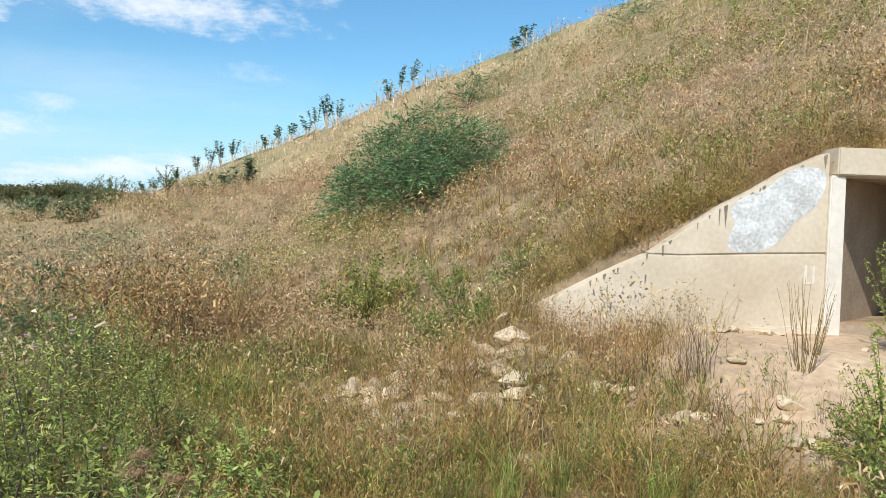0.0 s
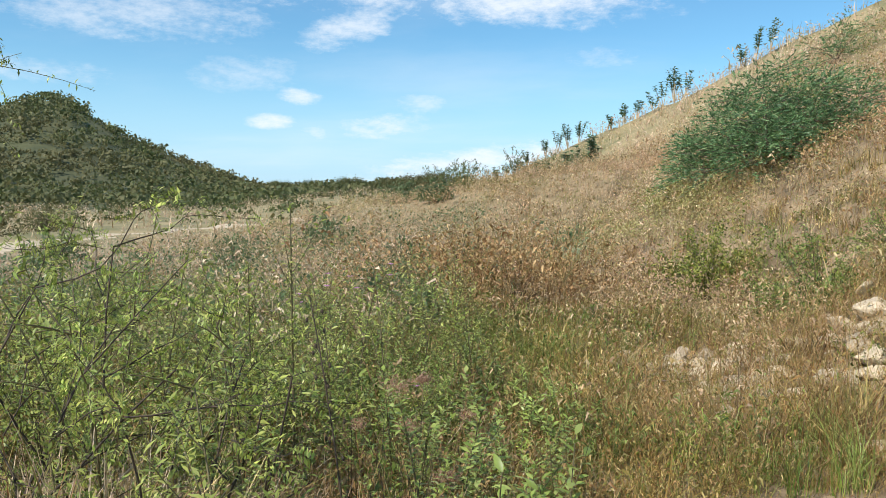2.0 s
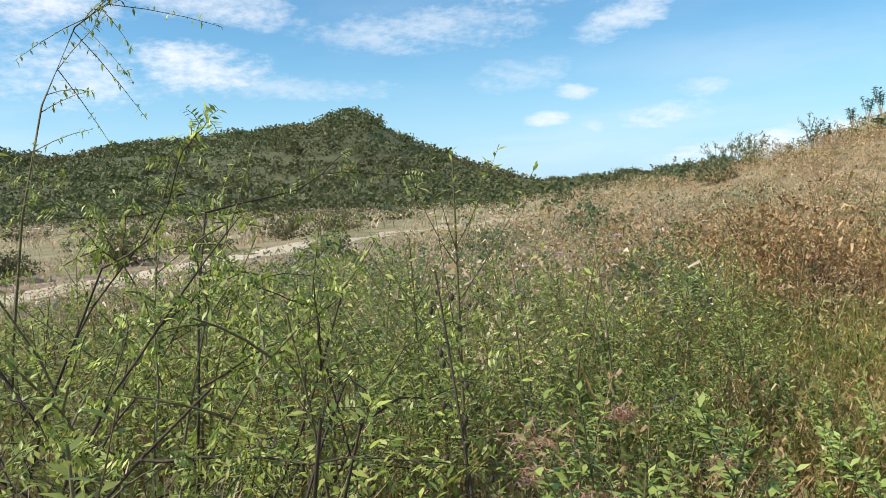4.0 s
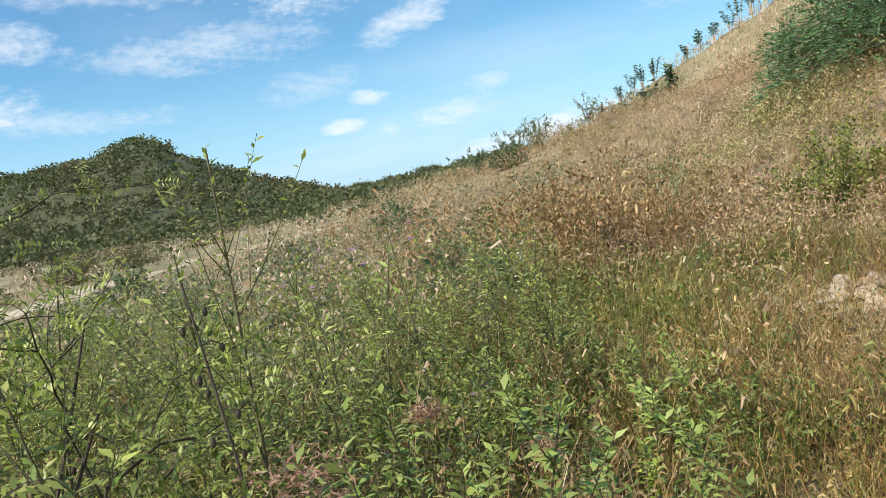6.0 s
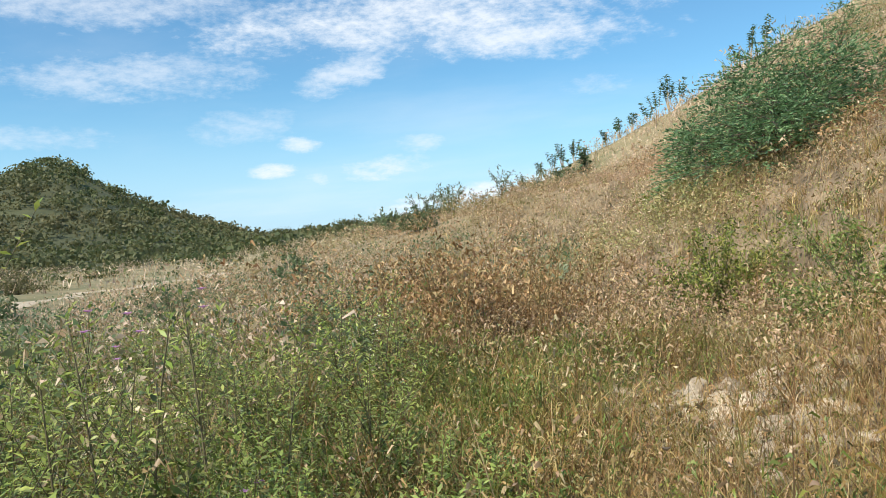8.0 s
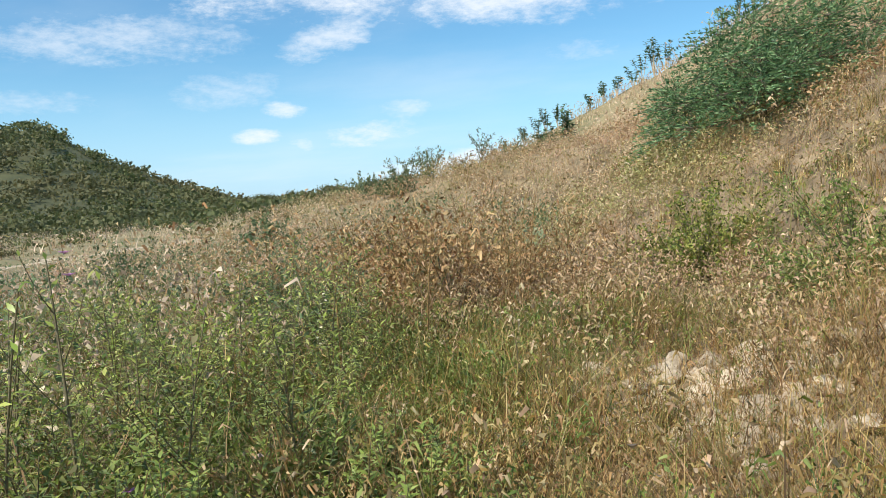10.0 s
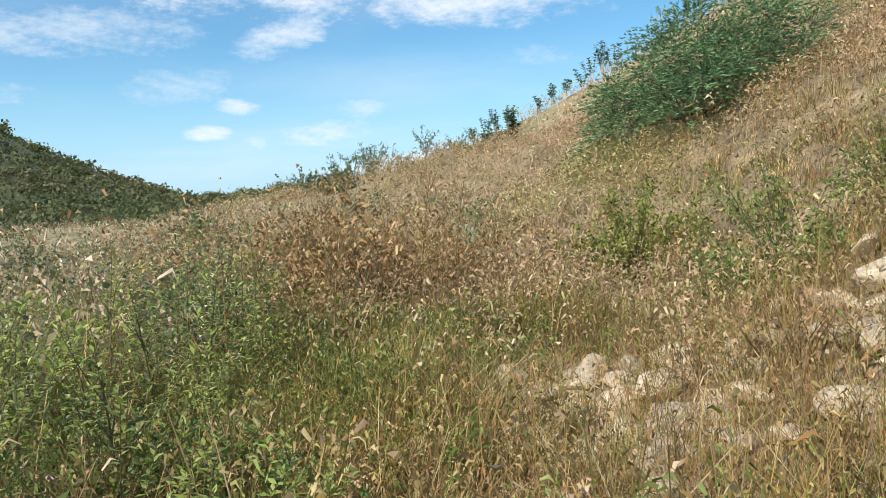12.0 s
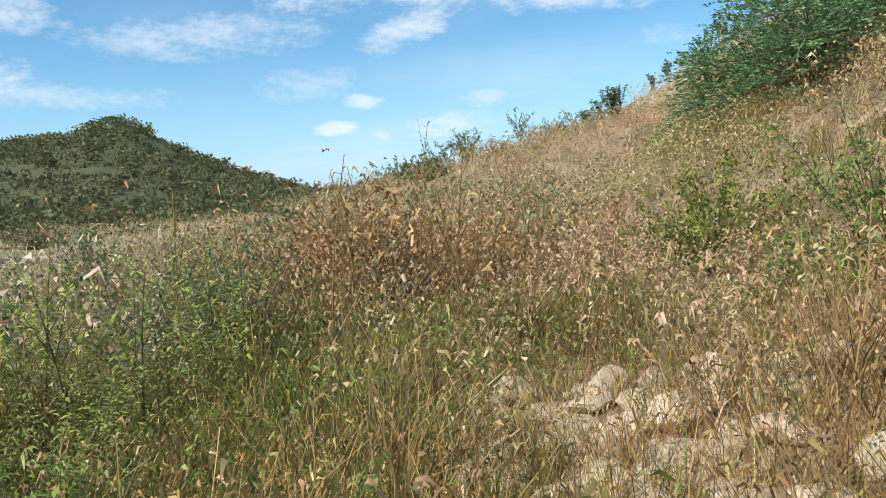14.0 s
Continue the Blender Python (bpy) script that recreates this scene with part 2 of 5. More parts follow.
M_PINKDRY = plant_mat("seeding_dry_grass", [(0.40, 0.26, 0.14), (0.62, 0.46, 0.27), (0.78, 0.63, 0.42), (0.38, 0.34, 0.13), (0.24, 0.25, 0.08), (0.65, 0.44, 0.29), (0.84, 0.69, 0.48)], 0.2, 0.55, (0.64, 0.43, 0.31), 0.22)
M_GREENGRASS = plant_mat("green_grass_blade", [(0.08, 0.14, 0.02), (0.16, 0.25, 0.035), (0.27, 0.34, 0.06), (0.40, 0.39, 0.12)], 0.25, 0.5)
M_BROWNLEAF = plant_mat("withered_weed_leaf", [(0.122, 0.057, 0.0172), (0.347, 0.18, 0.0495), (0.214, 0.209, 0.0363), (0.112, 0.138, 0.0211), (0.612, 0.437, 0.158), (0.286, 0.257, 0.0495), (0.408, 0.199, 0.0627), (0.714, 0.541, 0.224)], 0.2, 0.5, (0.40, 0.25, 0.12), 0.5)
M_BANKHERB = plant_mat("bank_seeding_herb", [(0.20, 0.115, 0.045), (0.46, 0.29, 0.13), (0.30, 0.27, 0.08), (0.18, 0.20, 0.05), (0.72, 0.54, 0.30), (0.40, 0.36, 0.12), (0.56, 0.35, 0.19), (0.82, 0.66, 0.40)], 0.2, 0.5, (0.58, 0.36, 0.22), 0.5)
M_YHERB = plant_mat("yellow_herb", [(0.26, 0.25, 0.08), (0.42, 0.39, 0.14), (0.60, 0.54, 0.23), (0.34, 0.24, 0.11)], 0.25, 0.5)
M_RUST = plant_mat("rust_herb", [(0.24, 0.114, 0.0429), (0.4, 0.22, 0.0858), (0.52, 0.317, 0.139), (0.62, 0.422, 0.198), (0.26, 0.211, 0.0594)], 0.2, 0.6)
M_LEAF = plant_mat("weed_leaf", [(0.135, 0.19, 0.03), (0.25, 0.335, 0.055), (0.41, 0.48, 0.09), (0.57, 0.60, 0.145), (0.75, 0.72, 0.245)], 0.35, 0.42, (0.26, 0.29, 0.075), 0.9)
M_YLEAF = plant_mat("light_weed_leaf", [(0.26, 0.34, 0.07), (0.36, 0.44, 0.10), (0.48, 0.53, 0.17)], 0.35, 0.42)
# darker, browner weed leaf: the undergrowth's self-shadow is put into the colour
M_UNDER = plant_mat("shade_painted_weed_leaf", [(0.08, 0.115, 0.022), (0.15, 0.20, 0.035), (0.26, 0.29, 0.06), (0.20, 0.18, 0.06)], 0.28, 0.5)
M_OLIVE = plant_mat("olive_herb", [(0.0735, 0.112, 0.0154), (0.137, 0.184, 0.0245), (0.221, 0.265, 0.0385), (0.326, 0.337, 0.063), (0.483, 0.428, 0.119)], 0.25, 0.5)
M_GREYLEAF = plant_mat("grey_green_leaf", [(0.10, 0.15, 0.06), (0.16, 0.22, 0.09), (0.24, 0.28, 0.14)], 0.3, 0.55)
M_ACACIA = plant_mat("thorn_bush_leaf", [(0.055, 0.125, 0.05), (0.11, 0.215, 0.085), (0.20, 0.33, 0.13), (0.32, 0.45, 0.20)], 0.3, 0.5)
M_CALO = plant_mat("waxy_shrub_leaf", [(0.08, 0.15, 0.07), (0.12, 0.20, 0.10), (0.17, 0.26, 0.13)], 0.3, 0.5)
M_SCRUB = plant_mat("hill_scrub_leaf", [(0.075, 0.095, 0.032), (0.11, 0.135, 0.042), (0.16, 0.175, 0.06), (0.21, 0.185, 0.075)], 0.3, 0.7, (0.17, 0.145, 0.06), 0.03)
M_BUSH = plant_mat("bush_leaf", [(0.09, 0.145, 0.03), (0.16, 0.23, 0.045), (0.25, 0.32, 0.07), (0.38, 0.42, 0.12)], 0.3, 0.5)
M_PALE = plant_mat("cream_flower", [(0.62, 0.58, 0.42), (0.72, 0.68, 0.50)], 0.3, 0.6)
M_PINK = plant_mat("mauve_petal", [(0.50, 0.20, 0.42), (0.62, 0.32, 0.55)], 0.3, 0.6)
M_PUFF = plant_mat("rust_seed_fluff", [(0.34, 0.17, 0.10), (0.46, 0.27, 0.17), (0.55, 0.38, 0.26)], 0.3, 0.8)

# ---------------------------------------------------------------- helpers for meshes


def quads_mesh(name, v, f, mat, smooth=False):
    """One mesh from vertex (n,3) and quad (m,4) arrays."""
    me = bpy.data.meshes.new(name)
    v = np.ascontiguousarray(v, dtype=np.float32)
    f = np.ascontiguousarray(f, dtype=np.int32)
    me.vertices.add(len(v))
    me.vertices.foreach_set("co", v.ravel())
    me.loops.add(f.size)
    me.loops.foreach_set("vertex_index", f.ravel())
    me.polygons.add(len(f))
    me.polygons.foreach_set("loop_start", np.arange(0, f.size, 4, dtype=np.int32))
    me.polygons.foreach_set("loop_total", np.full(len(f), 4, dtype=np.int32))
    if smooth:
        me.polygons.foreach_set("use_smooth", np.ones(len(f), dtype=bool))
    me.materials.append(mat)
    me.update(calc_edges=True)
    return me


def part(name, bm, material, parent, label=""):
    """Links a bmesh as one mesh object under a thing."""
    me = bpy.data.meshes.new(name)
    bm.to_mesh(me)
    bm.free()
    me.materials.append(material)
    ob = new(name, me)
    ob.parent = parent
    if label:
        ob["label"] = label
    return ob


def part_q(name, vf, material, parent, label="", smooth=False):
    ob = new(name, quads_mesh(name, vf[0], vf[1], material, smooth))
    ob.parent = parent
    if label:
        ob["label"] = label
    return ob


def join(items):
    vs, fs, k = [], [], 0
    for v, f in items:
        vs.append(v)
        fs.append(f + k)
        k += len(v)
    return np.concatenate(vs), np.concatenate(fs)


def smooth01(a, b, x):
    t = np.clip((x - a) / (b - a), 0, 1)
    return t * t * (3 - 2 * t)


def wav(x, y, k, s):
    """Smooth cheap waviness, about -1 to 1."""
    return (np.sin(k * x + 1.7 * s + 1.3 * np.sin(0.7 * k * y + s)) + np.sin(k * 1.13 * y - 2.1 * s + 1.1 * np.sin(0.83 * k * x - s))) * 0.5


# ---------------------------------------------------------------- the lie of the land
WALL_Y = 11.75
# outline of the far hill: turn to the left of +y in degrees, rise in degrees
HILL = [(-60, 0.6), (0, 0.6), (24, 0.6), (36.5, 0.65), (40.5, 1.9), (42.5, 2.6), (45, 3.7), (48, 5.2), (49.6, 6.4), (50.6, 6.6), (52.5, 5.9), (56, 5.5), (61, 4.9), (65, 4.6),
        (70, 3.8), (77, 4.9), (90, 5.1), (120, 3.1), (180, 1.6), (300, 0.6)]


def height(x, y):
    x, y = np.asarray(x, dtype=float), np.asarray(y, dtype=float)
    base = -0.12 + 0.62 * (1 - smooth01(1.0, 4.6, y)) * np.exp(-((x + 1) / 14.0) ** 2)
    base = base - 0.10 * np.exp(-(((x + 0.6) / 3.0) ** 2 + ((y - 9.6) / 1.6) ** 2))
    base = base + 0.92 * (1 - smooth01(2.0, 6.5, np.hypot(x - 5.0, (y - 12.2) * 1.15)))
    base = base + 0.05 * wav(x, y, 1.9, 0.4) + 0.10 * wav(x, y, 0.35, 2.2)
    bank = 2.04 + 0.51 * (x - 0.14) + 0.28 * (y - 17) + 0.16 * wav(x, y, 0.45, 1.1) + 0.07 * wav(x, y, 1.4, 3.0)
    over = np.maximum(y + 0.55 * x - 46.0, 0)
    bank = bank - 0.9 * over * over / (over + 2.5)
    near_top = 3.16 + 0.75 * np.maximum(y - 11.95, 0)
    w = smooth01(4.2, 5.2, x) * (1 - smooth01(17, 20, y))
    bank = np.where(x > 4.2, bank * (1 - w) + np.minimum(bank, near_top) * w, bank)
    front = (y < WALL_Y + 0.1)
    cut = smooth01(0.5, 1.5, x) * (1 - smooth01(11, 16, x))
    bank = np.where(front, bank * (1 - cut) + np.minimum(bank, base) * cut, bank)
    d = bank - base
    k = 0.35
    land = base + np.where(d > 3, d, k * np.log1p(np.exp(np.minimum(d, 3) / k)))
    land = np.where(front & (cut > 0.99), base, land)
    # the stream's hollow under the bank, and a shoulder of the bank
    hollow = 1.45 * np.exp(-(((x + 0.9) / 1.8) ** 2 + ((y - 14.0) / 2.2) ** 2))
    land = np.where(front & (x > 0.5), land, np.maximum(land - hollow, np.minimum(land, 0.05)))
    land = land + 0.36 * np.exp(-(((x + 4.5) / 1.6) ** 2 + ((y - 16.6) / 1.5) ** 2))
    # low terrace that carries the bank on to the west
    shelf = (2.75 + 0.16 * (x + 7.5)) * smooth01(19, 30, y) * (1 - smooth01(40, 60, y)) * smooth01(-27, -14, x) * (1 - smooth01(-6, -3, x)) + 0.1 * wav(x, y, 0.8, 2.0)
    land = np.where((x < -3) & (y > 18), np.maximum(land, shelf), land)
    # the plain lifts gently beyond the bank and at the foot of the hills
    r = np.hypot(x, y)
    turn = np.degrees(np.arctan2(-x, y))
    turn = np.where(turn < -60, turn + 360, turn)
    rise = np.interp(turn, [a for a, _ in HILL], [b for _, b in HILL])
    top = 1.5 + 310.0 * np.tan(np.radians(rise))
    lift = 2.2 * smooth01(45, 95, r) * (1 - smooth01(28, 42, turn))
    hill = (top - 2) * smooth01(105, 320, r) ** 1.15 * (1 + 0.05 * wav(x, y, 0.06, 0.5)) - np.maximum(r - 330, 0) * 0.06
    return land * (1 - smooth01(60, 110, r)) + np.maximum(lift, 0) + np.where(r > 100, np.maximum(hill, 0), 0) + 0.0


def stretched(lo, hi, a, b, step, grow):
    mid = list(np.arange(a, b + 1e-6, step))
    s, p = step, a
    while p > lo:
        s *= grow
        p -= s
        mid.insert(0, p)
    s, p = step, b
    while p < hi:
        s *= grow
        p += s
        mid.append(p)
    return np.array(mid)


gx = stretched(-1600, 1600, -10.0, 10.0, 0.2, 1.08)
gy = stretched(-1600, 1600, -2.05, 21.95, 0.2, 1.08)
GX, GY = np.meshgrid(gx, gy)
gv = np.stack([GX.ravel(), GY.ravel(), height(GX, GY).ravel()], 1)
nx, ny = len(gx), len(gy)
ii, jj = np.meshgrid(np.arange(nx - 1), np.arange(ny - 1))
a0 = (jj * nx + ii).ravel()
gf = np.stack([a0, a0 + 1, a0 + nx + 1, a0 + nx], 1)
cx, cy = gv[gf, 0].mean(1), gv[gf, 1].mean(1)
gf = gf[~((cx > 5.25) & (cx < 8.05) & (cy > 11.7) & (cy < 12.0))]
ground = new("ground", quads_mesh("ground", gv, gf, M_SOIL, True))
tagged(ground, "dry tan soil under grass, rising into a bank", "ground", kind="structure")

# sandy track across the plain, laid just over the ground
TRACK = [(-13.5, -2.0), (-16.5, 4.0), (-19.5, 9.5), (-22.0, 14.5), (-25.5, 21.5), (-29.0, 29.5), (-31.0, 42.0), (-31.5, 56.0), (-32.5, 72.0), (-36.0, 92.0)]


def bezier_line(pts, n):
    """Catmull-Rom points through a short list of plan points."""
    p = np.array([pts[0], *pts, pts[-1]], dtype=float)
    out = []
    for i in range(1, len(p) - 2):
        for t in np.linspace(0, 1, n, endpoint=False):
            a, b, c, d = p[i - 1], p[i], p[i + 1], p[i + 2]
            out.append(0.5 * ((2 * b) + (-a + c) * t + (2 * a - 5 * b + 4 * c - d) * t * t + (-a + 3 * b - 3 * c + d) * t ** 3))
    out.append(p[-2])
    return np.array(out)


track_line = bezier_line(TRACK, 14)
tg = np.gradient(track_line, axis=0)
tn = np.stack([-tg[:, 1], tg[:, 0]], 1) / np.linalg.norm(tg, axis=1)[:, None]
rows_t = []
for k in np.linspace(-1, 1, 7):
    wob = 1.05 * k + 0.22 * np.sin(np.arange(len(track_line)) * 0.9 + 3 * k)
    q = track_line + tn * wob[:, None]
    rows_t.append(np.column_stack([q, height(q[:, 0], q[:, 1]) + 0.035 - 0.05 * abs(k) ** 4 - 0.02 * (abs(abs(k) - 0.5) < 0.2)]))
tv = np.concatenate(rows_t)
m_t = len(track_line)
tf = np.array([[k * m_t + i, k * m_t + i + 1, (k + 1) * m_t + i + 1, (k + 1) * m_t + i] for k in range(6) for i in range(m_t - 1)])[:, ::-1]
track = new("dirt_track", quads_mesh("dirt_track", tv, tf, M_TRACK, True))
tagged(track, "pale sandy dirt track across the dry plain", "road", kind="structure")

# ---------------------------------------------------------------- concrete culvert
rng = np.random.default_rng(11)
M_PATCH = solid_mat("blue_white_wash", (0.50, 0.50, 0.48), (0.72, 0.73, 0.73), 4.5, 22.0, 0.8, 0.4, mottle=0.3)
# inner walls and soffit: dimness of grazing light painted in as darker brown
M_INNER = solid_mat("shade_browned_concrete", (0.30, 0.22, 0.15), (0.42, 0.32, 0.22), 1.5, 25.0, 0.9, 0.3)
M_MOSS = solid_mat("grey_lichen_stain", (0.15, 0.13, 0.10), (0.30, 0.26, 0.20), 6.0, 40.0, 0.95, 0.4)


def prism(outline, y0, y1, cuts=0):
    """A slab standing in the xz plane, from y0 to y1."""
    bm = bmesh.new()
    a = [bm.verts.new((x, y0, z)) for x, z in outline]
    b = [bm.verts.new((x, y1, z)) for x, z in outline]
    bm.faces.new(a)
    bm.faces.new(b[::-1])
    for i in range(len(a)):
        j = (i + 1) % len(a)
        bm.faces.new((a[j], a[i], b[i], b[j]))
    bmesh.ops.recalc_face_normals(bm, faces=bm.faces)
    bmesh.ops.bevel(bm, geom=[e for e in bm.edges], offset=0.018, segments=2, affect="EDGES", clamp_overlap=True)
    return bm


culvert = new("culvert")
culvert.location = (5.2, 11.8, 0.78)
tagged(culvert, "weathered cream concrete culvert mouth set in the grassy bank", "culvert")


def cpart(name, bm, mat, label="", parent=None):
    ob = part(name, bm, mat, parent or culvert, label)
    if parent is None:
        ob.matrix_parent_inverse = Matrix.Translation(culvert.location).inverted()
    return ob


FRONT = 11.64
top_edge = [(1.05, 0.98), (1.33, 1.14), (1.75, 1.35), (2.17, 1.55), (2.67, 1.84), (3.1, 2.12), (3.55, 2.42), (4.0, 2.69), (4.46, 2.95), (5.0, 3.2)]
top_edge = [(x, z + 0.02 * math.sin(9 * x)) for x, z in top_edge]
# upper lift of the wing wall, standing a little back from the lower lift
upper = [(5.0, 1.821), (4.2, 1.791), (3.0, 1.731), (2.56, 1.733)] + [p for p in top_edge if p[0] > 2.6]
cpart("wing_wall_upper_lift", prism(upper, FRONT + 0.010, FRONT + 0.36), M_CONC, "cream concrete streaked black along its sloping top")
lower = [(5.0, 0.4), (1.05, 0.3)] + [p for p in top_edge if p[0] < 2.6] + [(2.52, 1.73), (3.0, 1.728), (4.2, 1.788), (5.0, 1.818)]
cpart("wing_wall_lower_lift", prism(lower, FRONT, FRONT + 0.36), M_CONC)
cpart("footing", prism([(5.0, 0.35), (1.6, 0.25), (1.7, 0.60), (5.0, 0.83)], FRONT - 0.07, FRONT + 0.02), M_CONC)
cpart("jamb_pillar", prism([(5.0, 0.3), (5.23, 0.3), (5.21, 2.9), (5.0, 2.9)], FRONT - 0.05, FRONT + 0.36), M_WHITE, "pale limewashed concrete pillar")
cpart("lintel_slab", prism([(5.06, 2.9), (8.5, 2.9), (8.5, 3.30), (5.06, 3.28)], FRONT - 0.1, FRONT + 0.42), M_CONC, "thick cream concrete lintel slab")
cpart("jamb_pillar", prism([(8.05, 0.3), (8.3, 0.3), (8.3, 2.9), (8.05, 2.9)], FRONT - 0.05, FRONT + 0.36), M_WHITE)
cpart("wing_wall_plain", prism([(8.3, 0.3), (16.0, 0.3), (16.0, 3.2), (8.3, 3.28)], FRONT, FRONT + 0.36), M_CONC)
# skewed barrel behind the mouth
AX = Vector((0.72, 0.69, 0)).normalized()
SIDE = Vector((AX.y, -AX.x, 0))


def slab_between(p, length, z0, z1, thick):
    bm = bmesh.new()
    p = Vector(p)
    pts = [p, p + AX * length, p + AX * length - SIDE * thick, p - SIDE * thick]
    lo = [bm.verts.new((q.x, q.y, z0)) for q in pts]
    hi = [bm.verts.new((q.x, q.y, z1)) for q in pts]
    bm.faces.new(lo)
    bm.faces.new(hi[::-1])
    for i in range(4):
        j = (i + 1) % 4
        bm.faces.new((lo[j], lo[i], hi[i], hi[j]))
    bmesh.ops.recalc_face_normals(bm, faces=bm.faces)
    return bm


cpart("inner_wall", slab_between((5.22, FRONT + 0.3, 0), 9.0, 0.3, 2.9, 0.3), M_INNER, "inner wall with its dim brown shade painted in")
cpart("inner_wall", slab_between((8.35, FRONT + 0.3, 0), 9.0, 0.3, 2.9, 0.3), M_INNER, "inner wall with its dim brown shade painted in")


def level_plate(z0, z1):
    bm = bmesh.new()
    a, b = Vector((5.0, FRONT + 0.30, 0)), Vector((8.7, FRONT + 0.30, 0))
    pts = [a, b, b + AX * 9, a + AX * 9]
    lo = [bm.verts.new((q.x, q.y, z0)) for q in pts]
    hi = [bm.verts.new((q.x, q.y, z1)) for q in pts]
    bm.faces.new(lo)
    bm.faces.new(hi[::-1])
    for i in range(4):
        j = (i + 1) % 4
        bm.faces.new((lo[j], lo[i], hi[i], hi[j]))
    bmesh.ops.recalc_face_normals(bm, faces=bm.faces)
    return bm


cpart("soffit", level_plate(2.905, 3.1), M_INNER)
cpart("invert", level_plate(0.5, 0.80), M_SOIL)


def blotch(name, cx, cz, rx, rz, tilt, mat, y, seed, label, thick=0.006, rough=0.16):
    r = np.random.default_rng(seed)
    ph = r.uniform(0, 6.28, 5)
    pts = []
    for i in range(48):
        a = i / 48 * 2 * math.pi
        k = 1 + rough * sum(math.sin((j + 2) * a + ph[j]) / (j + 1.3) for j in range(5)) * 0.6
        u, w = rx * k * math.cos(a), rz * k * math.sin(a)
        pts.append((cx + u * math.cos(tilt) - w * math.sin(tilt), cz + u * math.sin(tilt) + w * math.cos(tilt)))
    bm = bmesh.new()
    f = [bm.verts.new((x, y, z)) for x, z in pts]
    b = [bm.verts.new((x, y + thick, z)) for x, z in pts]
    bm.faces.new(f)
    for i in range(len(f)):
        j = (i + 1) % len(f)
        bm.faces.new((f[j], f[i], b[i], b[j]))
    bmesh.ops.recalc_face_normals(bm, faces=bm.faces)
    return cpart(name, bm, mat, label)


blotch("painted_patch", 4.26, 2.40, 0.74, 0.40, 0.55, M_PATCH, FRONT + 0.006, 3, "flaking blue-white painted patch", rough=0.34)
for mx, mw in ((4.73, 0.035), (4.84, 0.03)):
    bm = bmesh.new()
    bmesh.ops.create_cube(bm, size=1, matrix=Matrix.LocRotScale((mx, FRONT - 0.001, 1.52), None, (mw, 0.006, 0.26)))
    cpart("painted_bar", bm, M_WHITE, "white painted mark")
bm = bmesh.new()
bmesh.ops.create_cube(bm, size=1, matrix=Matrix.LocRotScale((4.785, FRONT - 0.0015, 1.405), None, (0.11, 0.006, 0.035)))
cpart("painted_bar", bm, M_WHITE, "white painted mark")
# drips of black lichen under the sloping top
for i in range(34):
    x = 1.5 + i * 0.105 + rng.uniform(-0.04, 0.04)
    zt = float(np.interp(x, [p[0] for p in top_edge], [p[1] for p in top_edge])) - 0.01
    ln, wd = rng.uniform(0.04, 0.26) * (1.2 if x > 2.3 else 0.6), rng.uniform(0.008, 0.028)
    bm = bmesh.new()
    yy = (FRONT + 0.007 if x > 2.65 else FRONT - 0.003)
    if rng.uniform() < 0.3:
        bm.free()
        continue
    vs = [bm.verts.new((x + dx * wd, yy, zt + 0.52 * dx * wd - k * ln)) for dx, k in ((-1, 0), (1, 0), (0.7, 0.45), (0.25, 0.8), (0.05, 1.0), (-0.3, 0.75), (-0.65, 0.4))]
    bm.faces.new(vs)
    ext = bmesh.ops.extrude_face_region(bm, geom=bm.faces[:])
    bmesh.ops.translate(bm, verts=[e for e in ext["geom"] if isinstance(e, bmesh.types.BMVert)], vec=(0, 0.004, 0))
    bmesh.ops.recalc_face_normals(bm, faces=bm.faces)
    cpart("lichen_streak", bm, M_MOSS)

# ---------------------------------------------------------------- plants: building blocks


def blades(r, n, h, w, spread, bend, segs=2):
    """Thin tapered grass blades; each one an island of its own."""
    a = r.uniform(0, 2 * np.pi, n)
    rad = spread * np.sqrt(r.uniform(0, 1, n))
    b2 = r.uniform(0, 2 * np.pi, n)
    bx, by = rad * np.cos(b2), rad * np.sin(b2)
    hh = h * r.uniform(0.45, 1.1, n)
    bd = bend * r.uniform(0.1, 1.3, n)
    ww = w * r.uniform(0.6, 1.4, n)
    sa = a + np.pi / 2 + r.normal(0, 0.5, n)
    v = np.zeros((n, segs + 1, 2, 3))
    for k in range(segs + 1):
        t = k / segs
        px, py = bx + np.cos(a) * bd * hh * t ** 1.8, by + np.sin(a) * bd * hh * t ** 1.8
        pz = hh * (t - 0.35 * bd * t * t) - 0.03 * (k == 0)
        half = ww * (1 - 0.85 * t) * 0.5
        for s, g in ((0, -1), (1, 1)):
            v[:, k, s, 0], v[:, k, s, 1], v[:, k, s, 2] = px + g * np.cos(sa) * half, py + g * np.sin(sa) * half, pz
    f = []
    for k in range(segs):
        f.append(np.array([k * 2, k * 2 + 1, k * 2 + 3, k * 2 + 2]))
    f = np.array(f)[None] + (np.arange(n) * (segs + 1) * 2)[:, None, None]
    return v.reshape(-1, 3), f.reshape(-1, 4)


